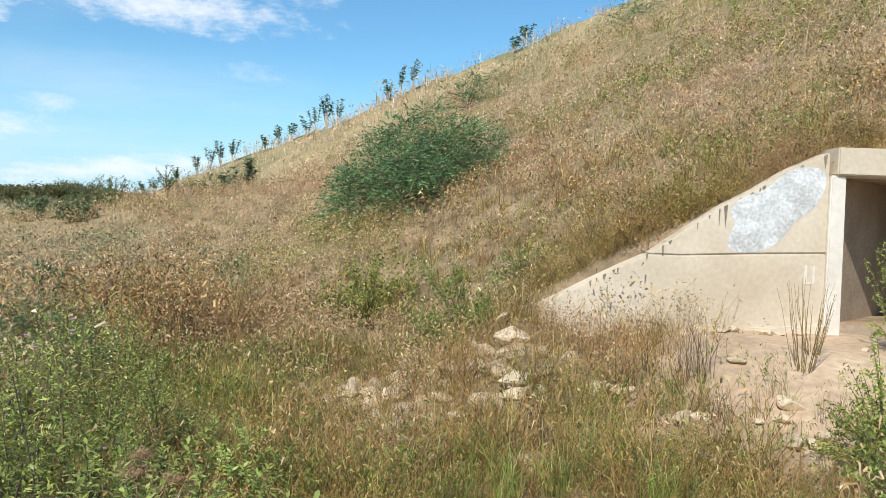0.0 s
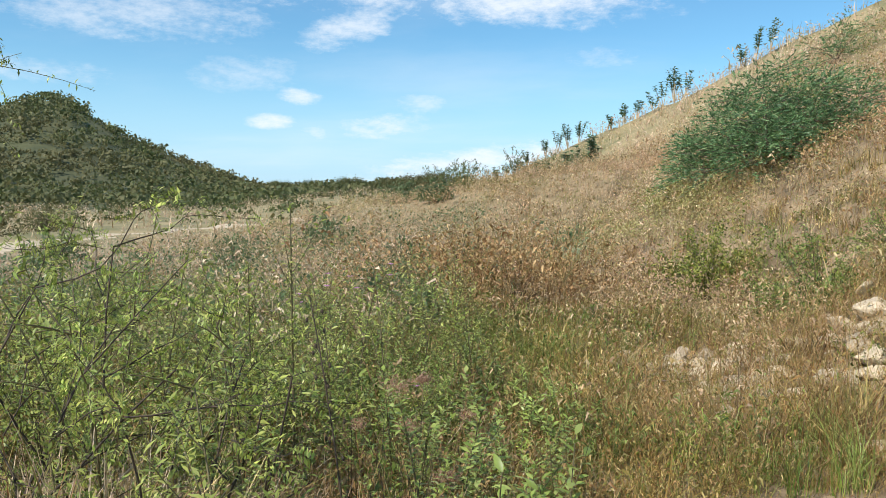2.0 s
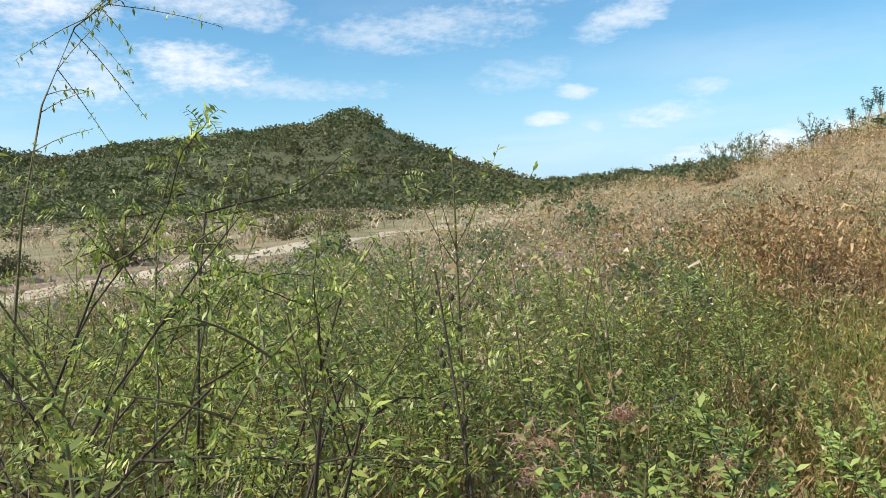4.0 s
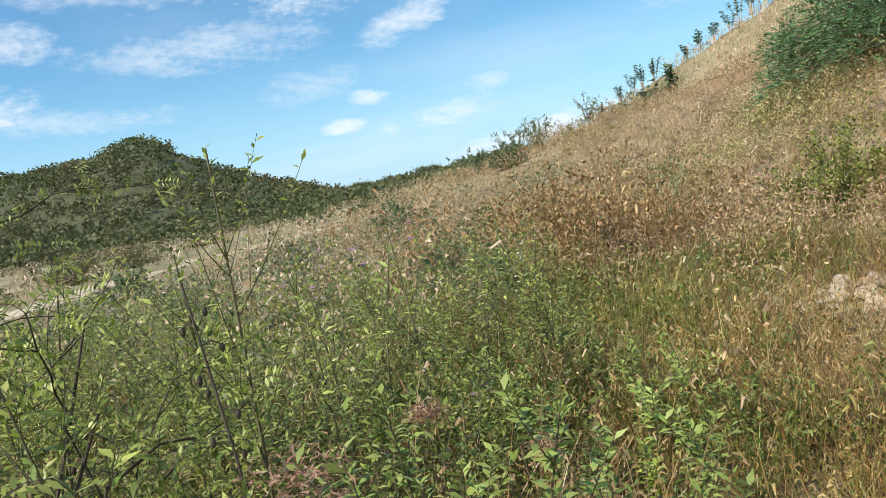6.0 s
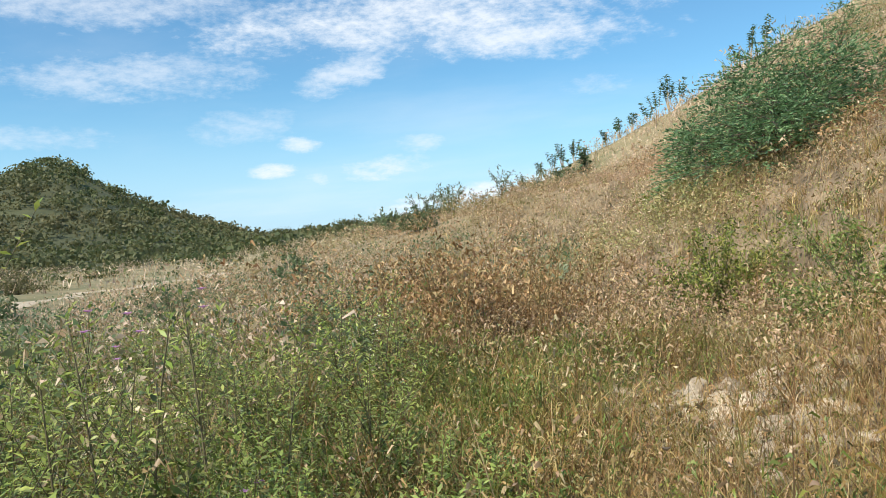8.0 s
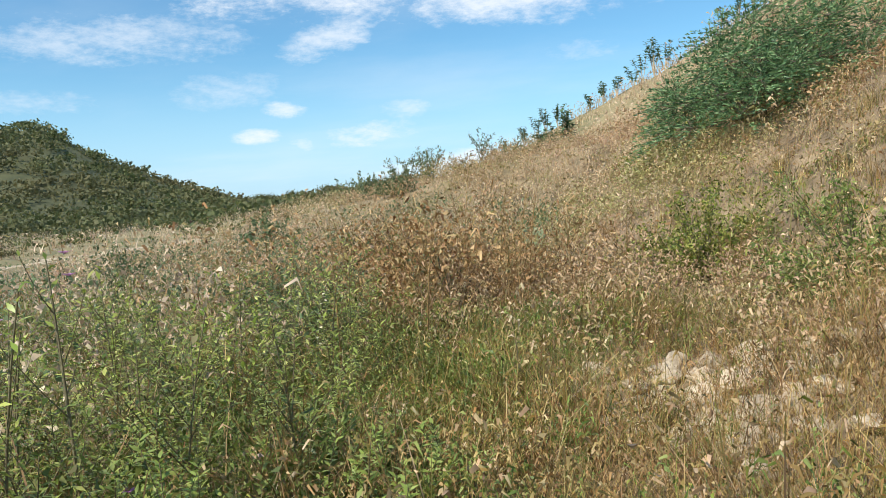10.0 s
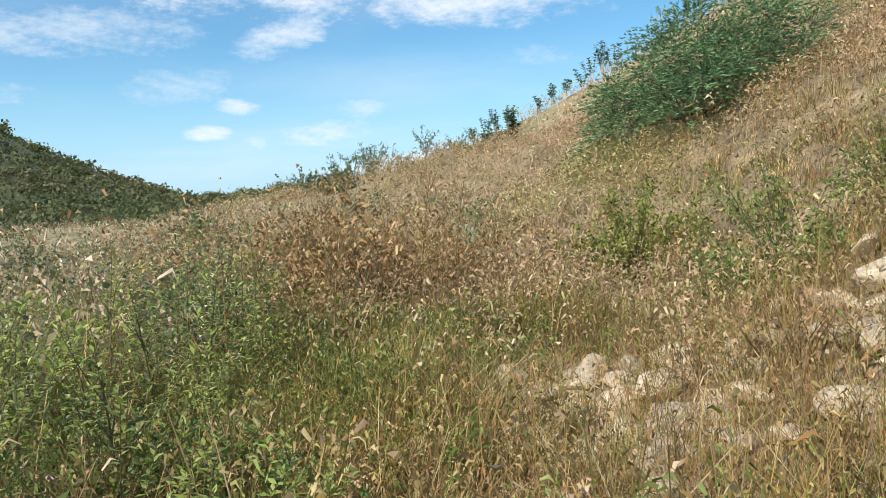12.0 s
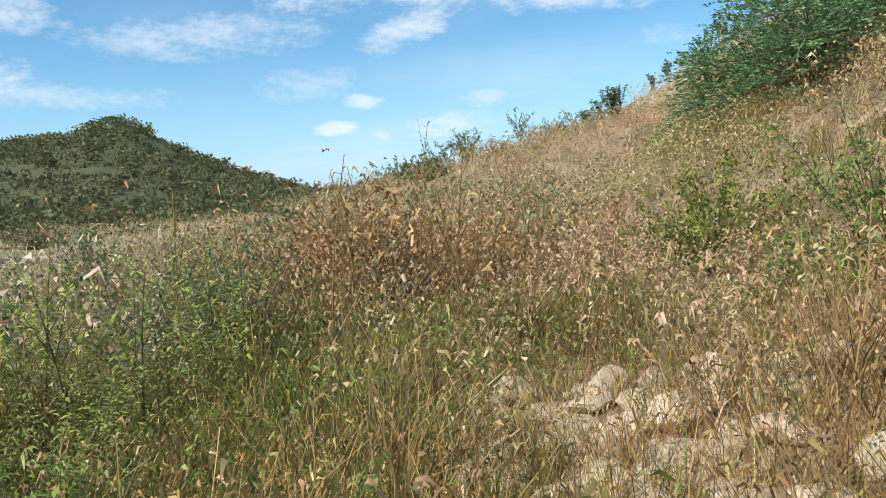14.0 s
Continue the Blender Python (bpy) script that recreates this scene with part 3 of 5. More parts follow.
def tube(pts, radii, sides=4):
    """A tapered tube through points."""
    pts = np.asarray(pts, dtype=float)
    d = np.gradient(pts, axis=0)
    d /= np.linalg.norm(d, axis=1)[:, None] + 1e-9
    ref = np.where(np.abs(d[:, 2:3]) > 0.9, np.array([[1.0, 0, 0]]), np.array([[0, 0, 1.0]]))
    u = np.cross(d, ref)
    u /= np.linalg.norm(u, axis=1)[:, None] + 1e-9
    w = np.cross(d, u)
    n = len(pts)
    ang = np.arange(sides) / sides * 2 * np.pi
    v = pts[:, None] + np.asarray(radii)[:, None, None] * (np.cos(ang)[None, :, None] * u[:, None] + np.sin(ang)[None, :, None] * w[:, None])
    f = [[k * sides + i, k * sides + (i + 1) % sides, (k + 1) * sides + (i + 1) % sides, (k + 1) * sides + i] for k in range(n - 1) for i in range(sides)]
    return v.reshape(-1, 3), np.array(f)


def leaves(base, way, up, length, width, droop=0.3, segs=2, fold=0.25, plain=False):
    """Pointed leaves folded along the midrib. base, way, up: (n,3); length, width: (n,)."""
    n = len(base)
    way = way / (np.linalg.norm(way, axis=1)[:, None] + 1e-9)
    side = np.cross(way, up)
    side /= np.linalg.norm(side, axis=1)[:, None] + 1e-9
    nor = np.cross(side, way)
    segs = max(segs, 2)
    cols = segs + 1
    if plain:
        v = np.zeros((n, cols, 2, 3))
        for k in range(cols):
            t = k / segs
            half = width * (0.06 if t == 0 else 0.02 if t == 1 else 0.5)
            mid = base + way * (length * t)[:, None] - nor * (length * droop * t * t)[:, None]
            v[:, k, 0], v[:, k, 1] = mid + side * half[:, None], mid - side * half[:, None]
        f = np.array([[k * 2, k * 2 + 1, k * 2 + 3, k * 2 + 2] for k in range(segs)])[None] + (np.arange(n) * cols * 2)[:, None, None]
        return v.reshape(-1, 3), f.reshape(-1, 4)
    v = np.zeros((n, cols, 3, 3))
    for k in range(cols):
        t = k / segs
        half = width * 0.5 * (0.12 + 1.75 * t * (1 - t) * (1.35 - 0.7 * t) * 1.6 if 0 < t < 1 else (0.12 if t == 0 else 0.03))
        mid = base + way * (length * t)[:, None] - nor * (length * droop * t * t)[:, None]
        v[:, k, 1] = mid
        v[:, k, 0] = mid + side * half[:, None] + nor * (half * fold)[:, None]
        v[:, k, 2] = mid - side * half[:, None] + nor * (half * fold)[:, None]
    f = []
    for k in range(segs):
        for c in range(2):
            f.append([k * 3 + c, k * 3 + c + 1, (k + 1) * 3 + c + 1, (k + 1) * 3 + c])
    f = np.array(f)[None] + (np.arange(n) * cols * 3)[:, None, None]
    return v.reshape(-1, 3), f.reshape(-1, 4)


def chips(r, pts, size, stretch=2.2):
    """Single bent quads of random lie: small curled leaves and seeds."""
    n = len(pts)
    d = r.normal(0, 1, (n, 3))
    d /= np.linalg.norm(d, axis=1)[:, None]
    e = np.cross(d, r.normal(0, 1, (n, 3)))
    e /= np.linalg.norm(e, axis=1)[:, None]
    s = size * r.uniform(0.5, 1.4, n)[:, None]
    nn = np.cross(d, e) * s * 0.3
    v = np.stack([pts - d * s * 0.5, pts + e * s / stretch * 0.5 + nn, pts + d * s * 0.5, pts - e * s / stretch * 0.5 + nn], 1)
    f = np.arange(n * 4).reshape(n, 4)
    return v.reshape(-1, 3), f


def ribbons(r, pts, length, width, lift=0.3):
    """Narrow curled dead leaves: arched strips of random lie."""
    n = len(pts)
    a = r.uniform(0, 2 * np.pi, n)
    d = np.stack([np.cos(a), np.sin(a), r.normal(lift, 0.5, n)], 1)
    d /= np.linalg.norm(d, axis=1)[:, None]
    L = (length * r.uniform(0.4, 1.4, n))[:, None]
    w = np.cross(d, r.normal(0, 1, (n, 3)))
    w *= (width * r.uniform(0.5, 1.5, n) * 0.5 / (np.linalg.norm(w, axis=1) + 1e-9))[:, None]
    up = np.array([0, 0, 1.0])
    k = r.uniform(0.1, 0.6, n)[:, None]
    p1 = pts + d * L * 0.5 + up * L * 0.16
    p2 = pts + d * L * 0.85 - up * L * k
    v = np.stack([pts - w * 0.6, pts + w * 0.6, p1 - w, p1 + w, p2 - w * 0.25, p2 + w * 0.25], 1)
    f = np.array([[0, 1, 3, 2], [2, 3, 5, 4]])[None] + (np.arange(n) * 6)[:, None, None]
    return v.reshape(-1, 3), f.reshape(-1, 4)


def weed(r, h, n_branch, leaf_len, leaf_w, lean=0.12, leaf_gap=0.035, segs=2, bare=0.15, branch_rise=0.75):
    """An upright leafy herb: (stem, leaves)."""
    stems, bases, ways = [], [], []
    la = r.uniform(0, 2 * np.pi)
    lean_v = np.array([np.cos(la), np.sin(la), 0]) * lean * h

    def axis(p0, way, length, n_pts, rad, curve):
        t = np.linspace(0, 1, n_pts)[:, None]
        p = p0 + way * length * t + curve * t * t
        stems.append(tube(p, np.linspace(rad, rad * 0.35, n_pts), 4))
        return p

    main = axis(np.zeros(3) - np.array([0, 0, 0.04]), np.array([0, 0, 1.0]), h, 6, 0.0045 + 0.003 * h, lean_v + r.normal(0, 0.02, 3))
    axes = [(main, bare)]
    for b in range(n_branch):
        t0 = r.uniform(0.12, 0.88)
        p0 = np.array([np.interp(t0, np.linspace(0, 1, 6), main[:, c]) for c in range(3)])
        a = b * 2.4 + r.uniform(-0.5, 0.5)
        way = np.array([np.cos(a) * 0.6, np.sin(a) * 0.6, branch_rise])
        way /= np.linalg.norm(way)
        axes.append((axis(p0, way, h * (1 - t0) * r.uniform(0.45, 0.8) + 0.08, 4, 0.003, np.array([0, 0, 0.06 * h])), 0.1))
    for p, t_lo in axes:
        ln = np.linalg.norm(np.diff(p, axis=0), axis=1).sum()
        m = max(4, int(ln * (1 - t_lo) / leaf_gap))
        t = np.linspace(t_lo, 1.0, m)
        q = np.stack([np.interp(t, np.linspace(0, 1, len(p)), p[:, c]) for c in range(3)], 1)
        ang = np.arange(m) * 2.4 + r.uniform(0, 6.28)
        rise = 0.25 + 0.9 * t ** 3 + r.normal(0, 0.2, m)
        bases.append(q)
        ways.append(np.stack([np.cos(ang), np.sin(ang), rise], 1))
    base, way = np.concatenate(bases), np.concatenate(ways)
    n = len(base)
    k = r.uniform(0.55, 1.15, n)
    lv = leaves(base, way, np.tile([0, 0, 1.0], (n, 1)) + r.normal(0, 0.25, (n, 3)), leaf_len * k, leaf_w * k, 0.35, segs, plain=segs < 3)
    return join(stems), lv


def scatter(protos, xs, ys, r, scale=(0.8, 1.25), tilt=0.12, sink=0.02, size=None):
    """Joins copies of small prototypes standing on the ground into one pair of arrays."""
    zs = height(xs, ys) - sink
    clump = 1 + 0.28 * wav(xs, ys, 2.7, 1.0) + 0.16 * wav(xs, ys, 6.1, 4.0)
    pick = r.integers(0, len(protos), len(xs))
    items = []
    yaw, sc = r.uniform(0, 2 * np.pi, len(xs)), r.uniform(scale[0], scale[1], len(xs)) * clump
    if size is not None:
        sc = sc * size
    tx, ty = r.normal(0, tilt, len(xs)), r.normal(0, tilt, len(xs))
    for i, (pv, pf) in enumerate(protos):
        w = np.where(pick == i)[0]
        if not len(w):
            continue
        c, s = np.cos(yaw[w])[:, None], np.sin(yaw[w])[:, None]
        k = sc[w][:, None]
        X, Y, Z = pv[None, :, 0] * k, pv[None, :, 1] * k, pv[None, :, 2] * k
        x2, y2 = c * X - s * Y, s * X + c * Y
        x3, y3 = x2 + tx[w][:, None] * Z, y2 + ty[w][:, None] * Z
        v = np.stack([x3 + xs[w][:, None], y3 + ys[w][:, None], Z + zs[w][:, None]], -1)
        f = pf[None] + (np.arange(len(w)) * len(pv))[:, None, None]
        items.append((v.reshape(-1, 3), f.reshape(-1, 4)))
    return join(items)


def stuff(name, vf, mat, label, category):
    ob = new(name, quads_mesh(name, vf[0], vf[1], mat))
    return tagged(ob, label, category, kind="stuff")


# ---------------------------------------------------------------- where things grow
WALKED = np.array([(-0.5, 0.9), (-0.3, 1.2), (-0.35, 1.9), (-0.5, 2.5), (-0.8, 3.0), (-0.6, 3.2), (-0.5, 3.6), (-0.55, 4.4), (-0.4, 4.9), (-0.1, 5.3), (0.05, 6.1)])


def clear_of_walk(x, y):
    """Distance to the trodden line."""
    return np.min(np.hypot(np.asarray(x)[:, None] - WALKED[None, :, 0], np.asarray(y)[:, None] - WALKED[None, :, 1]), axis=1)


def on_track(x, y):
    out = np.full(len(x), 99.0)
    for i in range(0, len(x), 4000):
        d = np.hypot(x[i:i + 4000, None] - track_line[None, :, 0], y[i:i + 4000, None] - track_line[None, :, 1])
        out[i:i + 4000] = d.min(1)
    return out


def green_zone(x, y):
    """How far a spot lies inside the belt of green weeds."""
    return (-0.25 - 0.31 * y) - x + 0.45 * wav(x, y, 0.9, 0.3)


def bank_zone(x, y):
    return 0.51 * (x - 0.14) + 0.28 * (y - 17) + 2.04


def bare(x, y):
    """Stony stream bed and trodden earth before the culvert, 0 to 1."""
    bed = np.exp(-(((y - 9.9 + 0.35 * (x + 0.3)) / 0.9) ** 2)) * smooth01(-3.0, -1.4, x) * (1 - smooth01(3.2, 4.5, x))
    pad = (1 - smooth01(1.3, 2.4, np.hypot((x - 4.9) * 0.9, y - 10.7)))
    pad = np.maximum(pad, 1 - smooth01(0.8, 1.7, np.hypot((x - 3.7) * 0.9, y - 9.8)))
    pad = np.maximum(pad, 0.85 * (1 - smooth01(0.4, 0.9, np.hypot(x - 3.05, (y - 8.2) * 0.8))))
    return np.clip(np.maximum(bed * 0.36, pad), 0, 1)


def field(r, n, r0, r1, t0=-46.0, t1=88.0, centre=(-0.5, 2.5)):
    """Spots thinning out with distance."""
    d = r.uniform(r0, r1, n)
    a = np.radians(r.uniform(t0, t1, n))
    return centre[0] - d * np.sin(a), centre[1] + d * np.cos(a), d


def blocked(x, y):
    """Inside the culvert's concrete, or under the bushes in the hollow."""
    bush = (np.hypot(x + 1.55, y - 15.0) < 1.0) | (np.hypot(x - 0.1, y - 12.5) < 0.85)
    return bush | (x > 1.0) & (x < 16) & (y > 11.45) & (y < 11.97)


rng = np.random.default_rng(5)
dry_near = [blades(rng, 26, 0.46, 0.008, 0.11, 0.95) for _ in range(6)]


def seeding(r, n, h, w, spread, n_seed, size):
    """A tuft whose blades carry loose seed heads."""
    a, rad = r.uniform(0, 2 * np.pi, n_seed), spread * 1.5 * np.sqrt(r.uniform(0, 1, n_seed))
    pts = np.stack([rad * np.cos(a), rad * np.sin(a), h * r.uniform(0.45, 0.95, n_seed)], 1)
    return join([blades(r, n, h, w, spread, 0.7), chips(r, pts, size, 3.4)])


dry_far = [seeding(rng, 8, 0.46, 0.016, 0.20, 26, 0.07) for _ in range(5)]
green_near = [blades(rng, 24, 0.42, 0.007, 0.09, 0.6) for _ in range(5)]


def withered(r, h, n_stem, n_leaf, size, curled=0.4, seed=1.0):
    """Brown tangled herb: crooked stalks, curled leaves and seeds crowding at their ends."""
    st = blades(r, max(4, n_stem * 3 // 5), h, 0.0075, 0.13, 0.75, 2)
    n_tuft = 6
    a, q = r.uniform(0, 2 * np.pi, n_tuft), np.sqrt(r.uniform(0, 1, n_tuft))
    c = np.stack([0.42 * h * q * np.cos(a), 0.42 * h * q * np.sin(a), h * (1.0 - 0.5 * q * q) * r.uniform(0.55, 1.0, n_tuft)], 1)
    pts = c[r.integers(0, n_tuft, n_leaf)] + r.normal(0, 1, (n_leaf, 3)) * np.array([0.10, 0.10, 0.085]) * (0.6 + 0.6 * h)
    pts[:, 2] = np.maximum(pts[:, 2], 0.03)
    half = int(n_leaf * curled)
    return join([st, ribbons(r, pts[:half], size * 1.5, size * 0.34), chips(r, pts[half:], size * seed, 2.0)])




def tangle(r, h, n_stalk, n_leaf, size):
    """Thin kinked stalks crossing one another, with small curled leaves along them."""
    n_seg = 3
    a = r.uniform(0, 2 * np.pi, n_stalk)
    q = 0.13 * np.sqrt(r.uniform(0, 1, n_stalk))
    p = np.stack([q * np.cos(a), q * np.sin(a), np.full(n_stalk, -0.03)], 1)
    way = np.stack([np.cos(a) * 0.3, np.sin(a) * 0.3, np.full(n_stalk, 1.0)], 1) + r.normal(0, 0.22, (n_stalk, 3))
    ln = h * r.uniform(0.5, 1.15, n_stalk)
    pts = [p]
    for k in range(n_seg):
        way = way / np.linalg.norm(way, axis=1)[:, None]
        pts.append(pts[-1] + way * (ln / n_seg)[:, None])
        way = way + r.normal(0, 0.30, (n_stalk, 3)) * np.array([1, 1, 0.6])
    pts = np.stack(pts, 1)
    sa = r.uniform(0, 2 * np.pi, n_stalk)
    side = np.stack([np.cos(sa), np.sin(sa), np.zeros(n_stalk)], 1)[:, None, :]
    half = (r.uniform(0.0015, 0.003, n_stalk)[:, None] * np.linspace(1.0, 0.5, n_seg + 1)[None, :])[:, :, None]
    v = np.stack([pts - side * half, pts + side * half], 2).reshape(-1, 3)
    f = (np.array([[2 * k, 2 * k + 1, 2 * k + 3, 2 * k + 2] for k in range(n_seg)])[None] + (np.arange(n_stalk) * (n_seg + 1) * 2)[:, None, None]).reshape(-1, 4)
    i, t = r.integers(0, n_stalk, n_leaf), n_seg * (1 - 0.8 * r.uniform(0, 1, n_leaf) ** 1.3)
    k = np.minimum(t.astype(int), n_seg - 1)
    w = (t - k)[:, None]
    at = pts[i, k] * (1 - w) + pts[i, k + 1] * w + r.normal(0, 0.006, (n_leaf, 3))
    m = n_leaf * 7 // 10
    return join([(v, f), ribbons(r, at[:m], size * 1.2, size * 0.24), chips(r, at[m:], size * 0.5, 1.8)])


brown_near = [tangle(rng, rng.uniform(0.34, 0.72), 13, 62, 0.038) for _ in range(9)]
brown_mid = [withered(rng, rng.uniform(0.36, 0.72), 9, 56, 0.042, 0.55, 0.75) for _ in range(7)]
brown_far = [withered(rng, rng.uniform(0.4, 0.75), 6, 38, 0.062) for _ in range(6)]

# dry grass and withered herbs over the flat and the bank
x, y, d = field(rng, 17000, 1.3, 34.0)
g, b, br, cw = green_zone(x, y), bank_zone(x, y), bare(x, y), clear_of_walk(x, y)
ok = ~blocked(x, y) & (rng.uniform(0, 1, len(x)) > br * 1.05) & (on_track(x, y) > 1.6) & (cw > 0.42)
kind = rng.uniform(0, 1, len(x)) + 0.35 * wav(x, y, 0.8, 5.0)
low = np.where(cw < 0.8, 0.6, 1.0)
near = d < 15
split = d + rng.normal(0, 1.8, len(d))
m = ok & near & (g < 0.4) & (kind < 0.27)
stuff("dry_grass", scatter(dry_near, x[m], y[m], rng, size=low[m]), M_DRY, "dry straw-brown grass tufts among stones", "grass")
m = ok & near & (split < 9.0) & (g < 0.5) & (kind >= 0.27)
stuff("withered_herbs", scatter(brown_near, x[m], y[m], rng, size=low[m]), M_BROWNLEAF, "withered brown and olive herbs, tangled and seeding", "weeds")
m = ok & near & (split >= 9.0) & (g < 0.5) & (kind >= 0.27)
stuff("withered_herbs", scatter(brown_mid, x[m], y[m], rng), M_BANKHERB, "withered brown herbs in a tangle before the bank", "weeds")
m = ok & ~near & (b > 0.35) & (kind < 0.54)
stuff("bank_dry_grass", scatter(dry_far, x[m], y[m], rng, (0.6, 1.15)), M_PINKDRY, "pinkish seeding dry grass on the bank", "grass")
m = ok & ~near & (kind >= 0.52) & (b > -0.5) & (d < 32)
stuff("bank_herbs", scatter(brown_far, x[m], y[m], rng, (0.55, 1.2)), M_BANKHERB, "brown and olive seeding herbs on the bank", "weeds")
m = ok & ~near & (b <= 0.35) & (rng.uniform(0, 1, len(x)) < 0.28)
stuff("plain_dry_grass", scatter(dry_far, x[m], y[m], rng, (0.5, 1.0)), M_PINKDRY, "pale dry grass on the plain", "grass")

# green grass: lush tufts by the water line and greener patches on the bank
x, y, d = field(rng, 9000, 1.3, 36.0)
g, b, br, cw = green_zone(x, y), bank_zone(x, y), bare(x, y), clear_of_walk(x, y)
ok = ~blocked(x, y) & (rng.uniform(0, 1, len(x)) > br) & (on_track(x, y) > 1.8) & (cw > 0.22)
patch = wav(x, y, 0.55, 7.3) + 0.6 * wav(x, y, 1.7, 2.0)
m = ok & (d < 14) & (patch > 0.25) & (g < 1.0)
stuff("green_grass", scatter(green_near, x[m], y[m], rng, (0.6, 1.1)), M_GREENGRASS, "fresh green grass among the dry stalks", "grass")
lush = np.exp(-(((x - 4.0) / 2.4) ** 2 + ((y - 22.0) / 4.0) ** 2)) + 0.8 * np.exp(-(((x - 5.2) / 2.2) ** 2 + ((y - 14.5) / 2.0) ** 2)) + 0.7 * np.exp(-(((x - 9) / 5) ** 2 + ((y - 27) / 5) ** 2))
m = ok & (d >= 12) & (b > 0.3) & (lush + 0.25 * wav(x, y, 0.6, 3.3) > rng.uniform(0.2, 1.0, len(x)))
stuff("bank_green_grass", scatter(dry_far, x[m], y[m], rng, (0.6, 1.1)), M_GREENGRASS, "yellow-green grass in patches on the bank", "grass")

# rusty herbs at the foot of the bank
n = 330
x, y = rng.normal(-5.2, 1.1, n), rng.normal(13.6, 0.9, n)
stuff("rust_herbs", scatter(brown_mid, x, y, rng, (1.0, 1.9)), M_RUST, "tall rust-brown feathery herbs at the foot of the bank", "weeds")
# green sprigs through the dry growth
n = 1000
x, y = rng.uniform(-7, 6, n), 5.5 + 20 * rng.uniform(0, 1, n) ** 1.3
m = ~blocked(x, y) & (bare(x, y) < 0.4) & (wav(x, y, 1.1, 9.0) + 0.35 * np.clip(green_zone(x, y) + 2, -1, 2) > -0.05) & (clear_of_walk(x, y) > 0.7)
stuff("green_sprigs", scatter([tangle(rng, 0.5, 7, 60, 0.036) for _ in range(4)], x[m], y[m], rng, (0.5, 1.2)), M_OLIVE, "small green herbs growing through dry grass", "weeds")
# leafy olive herbs in loose drifts between the path and the stream bed
low_rng = np.random.default_rng(81)
n = 1500
x, y = low_rng.uniform(-5.5, 3.4, n), low_rng.uniform(4.6, 13.6, n)
drift = wav(x, y, 0.9, 2.4) + 0.6 * wav(x, y, 2.1, 7.0) + low_rng.normal(0, 0.3, n)
m = ~blocked(x, y) & (low_rng.uniform(0, 1, n) > 0.8 * bare(x, y)) & (clear_of_walk(x, y) > 0.6) & (green_zone(x, y) < 0.5) & (drift > 0.1)
stuff("olive_herbs", scatter([tangle(low_rng, 0.46, 8, 72, 0.04) for _ in range(5)], x[m], y[m], low_rng, (0.55, 1.15)), M_OLIVE, "leafy olive herbs spreading among dry stalks", "weeds")
m2 = ~blocked(x, y) & (low_rng.uniform(0, 1, n) > 0.8 * bare(x, y)) & (clear_of_walk(x, y) > 0.6) & (green_zone(x, y) < 0.5) & (drift < -0.35)
stuff("russet_herbs", scatter([tangle(low_rng, 0.5, 12, 60, 0.036) for _ in range(5)], x[m2], y[m2], low_rng, (0.55, 1.15)), M_RUST, "russet withered herbs tangled among dry grass", "weeds")
# leafy green herbs thinning out from the green belt towards the stream bed
n = 1100
x, y = low_rng.uniform(-4.8, 0.2, n), low_rng.uniform(6.4, 12.5, n)
lean_in = np.clip(0.75 - 0.42 * (x + 3.0 + 0.25 * (y - 9)), 0.06, 1) + 0.25 * wav(x, y, 1.6, 3.0)
m = (lean_in > low_rng.uniform(0, 1, n)) & (clear_of_walk(x, y) > 0.6) & (low_rng.uniform(0, 1, n) > 1.2 * bare(x, y))
stuff("leafy_herbs", scatter([tangle(low_rng, 0.5, 6, 80, 0.046) for _ in range(6)], x[m], y[m], low_rng, (0.55, 1.15)), M_BUSH, "fresh green leafy herbs thinning towards the stream bed", "weeds")
# olive and russet herbs in drifts over the lower bank
n = 1500
x, y = low_rng.uniform(-4, 13, n), low_rng.uniform(12.2, 30, n)
drift = wav(x, y, 0.45, 1.4) + 0.5 * wav(x, y, 1.3, 5.0) + 0.05 * (x - 2) + low_rng.normal(0, 0.3, n)
m = ~blocked(x, y) & (bank_zone(x, y) > 0.1) & (drift > 0.2)
stuff("bank_olive_herbs", scatter(brown_far, x[m], y[m], low_rng, (0.6, 1.1)), M_OLIVE, "olive leafy herbs in drifts over the bank", "weeds")
m = ~blocked(x, y) & (bank_zone(x, y) > 0.1) & (drift < -0.3) & (y < 24)
stuff("bank_russet_herbs", scatter(brown_far, x[m], y[m], low_rng, (0.6, 1.1)), M_RUST, "russet seeding herbs in drifts over the bank", "weeds")
# growth hanging over the top of the wing wall
n = 520
x = rng.uniform(0.7, 6.4, n)
y = 11.98 + 0.55 * rng.uniform(0, 1, n) ** 1.6
stuff("overhanging_herbs", scatter(brown_mid, x, y, rng, (0.5, 1.0), 0.45), M_BROWNLEAF, "brown herbs hanging over the top of the wing wall", "weeds")

# weeds standing between the green belt and the plain
n = 1500
x, y = rng.uniform(-15, -4.2, n), rng.uniform(6.5, 24, n)
keep = (on_track(x, y) > 2.4) & (bank_zone(x, y) < 0.2)
tint = wav(x, y, 0.7, 6.0) + rng.normal(0, 0.5, n)
m = keep & (tint > 0.1)
stuff("plain_weeds", scatter([withered(rng, 0.7, 6, 26, 0.055) for _ in range(4)], x[m], y[m], rng, (0.8, 1.35)), M_GREYLEAF, "grey-green weeds before the dry plain", "weeds")
m = keep & (tint <= 0.1)
stuff("pale_weeds", scatter([withered(rng, 0.7, 8, 24, 0.055) for _ in range(4)], x[m], y[m], rng, (0.8, 1.3)), M_PINKDRY, "pale dry seeding weeds before the plain", "weeds")

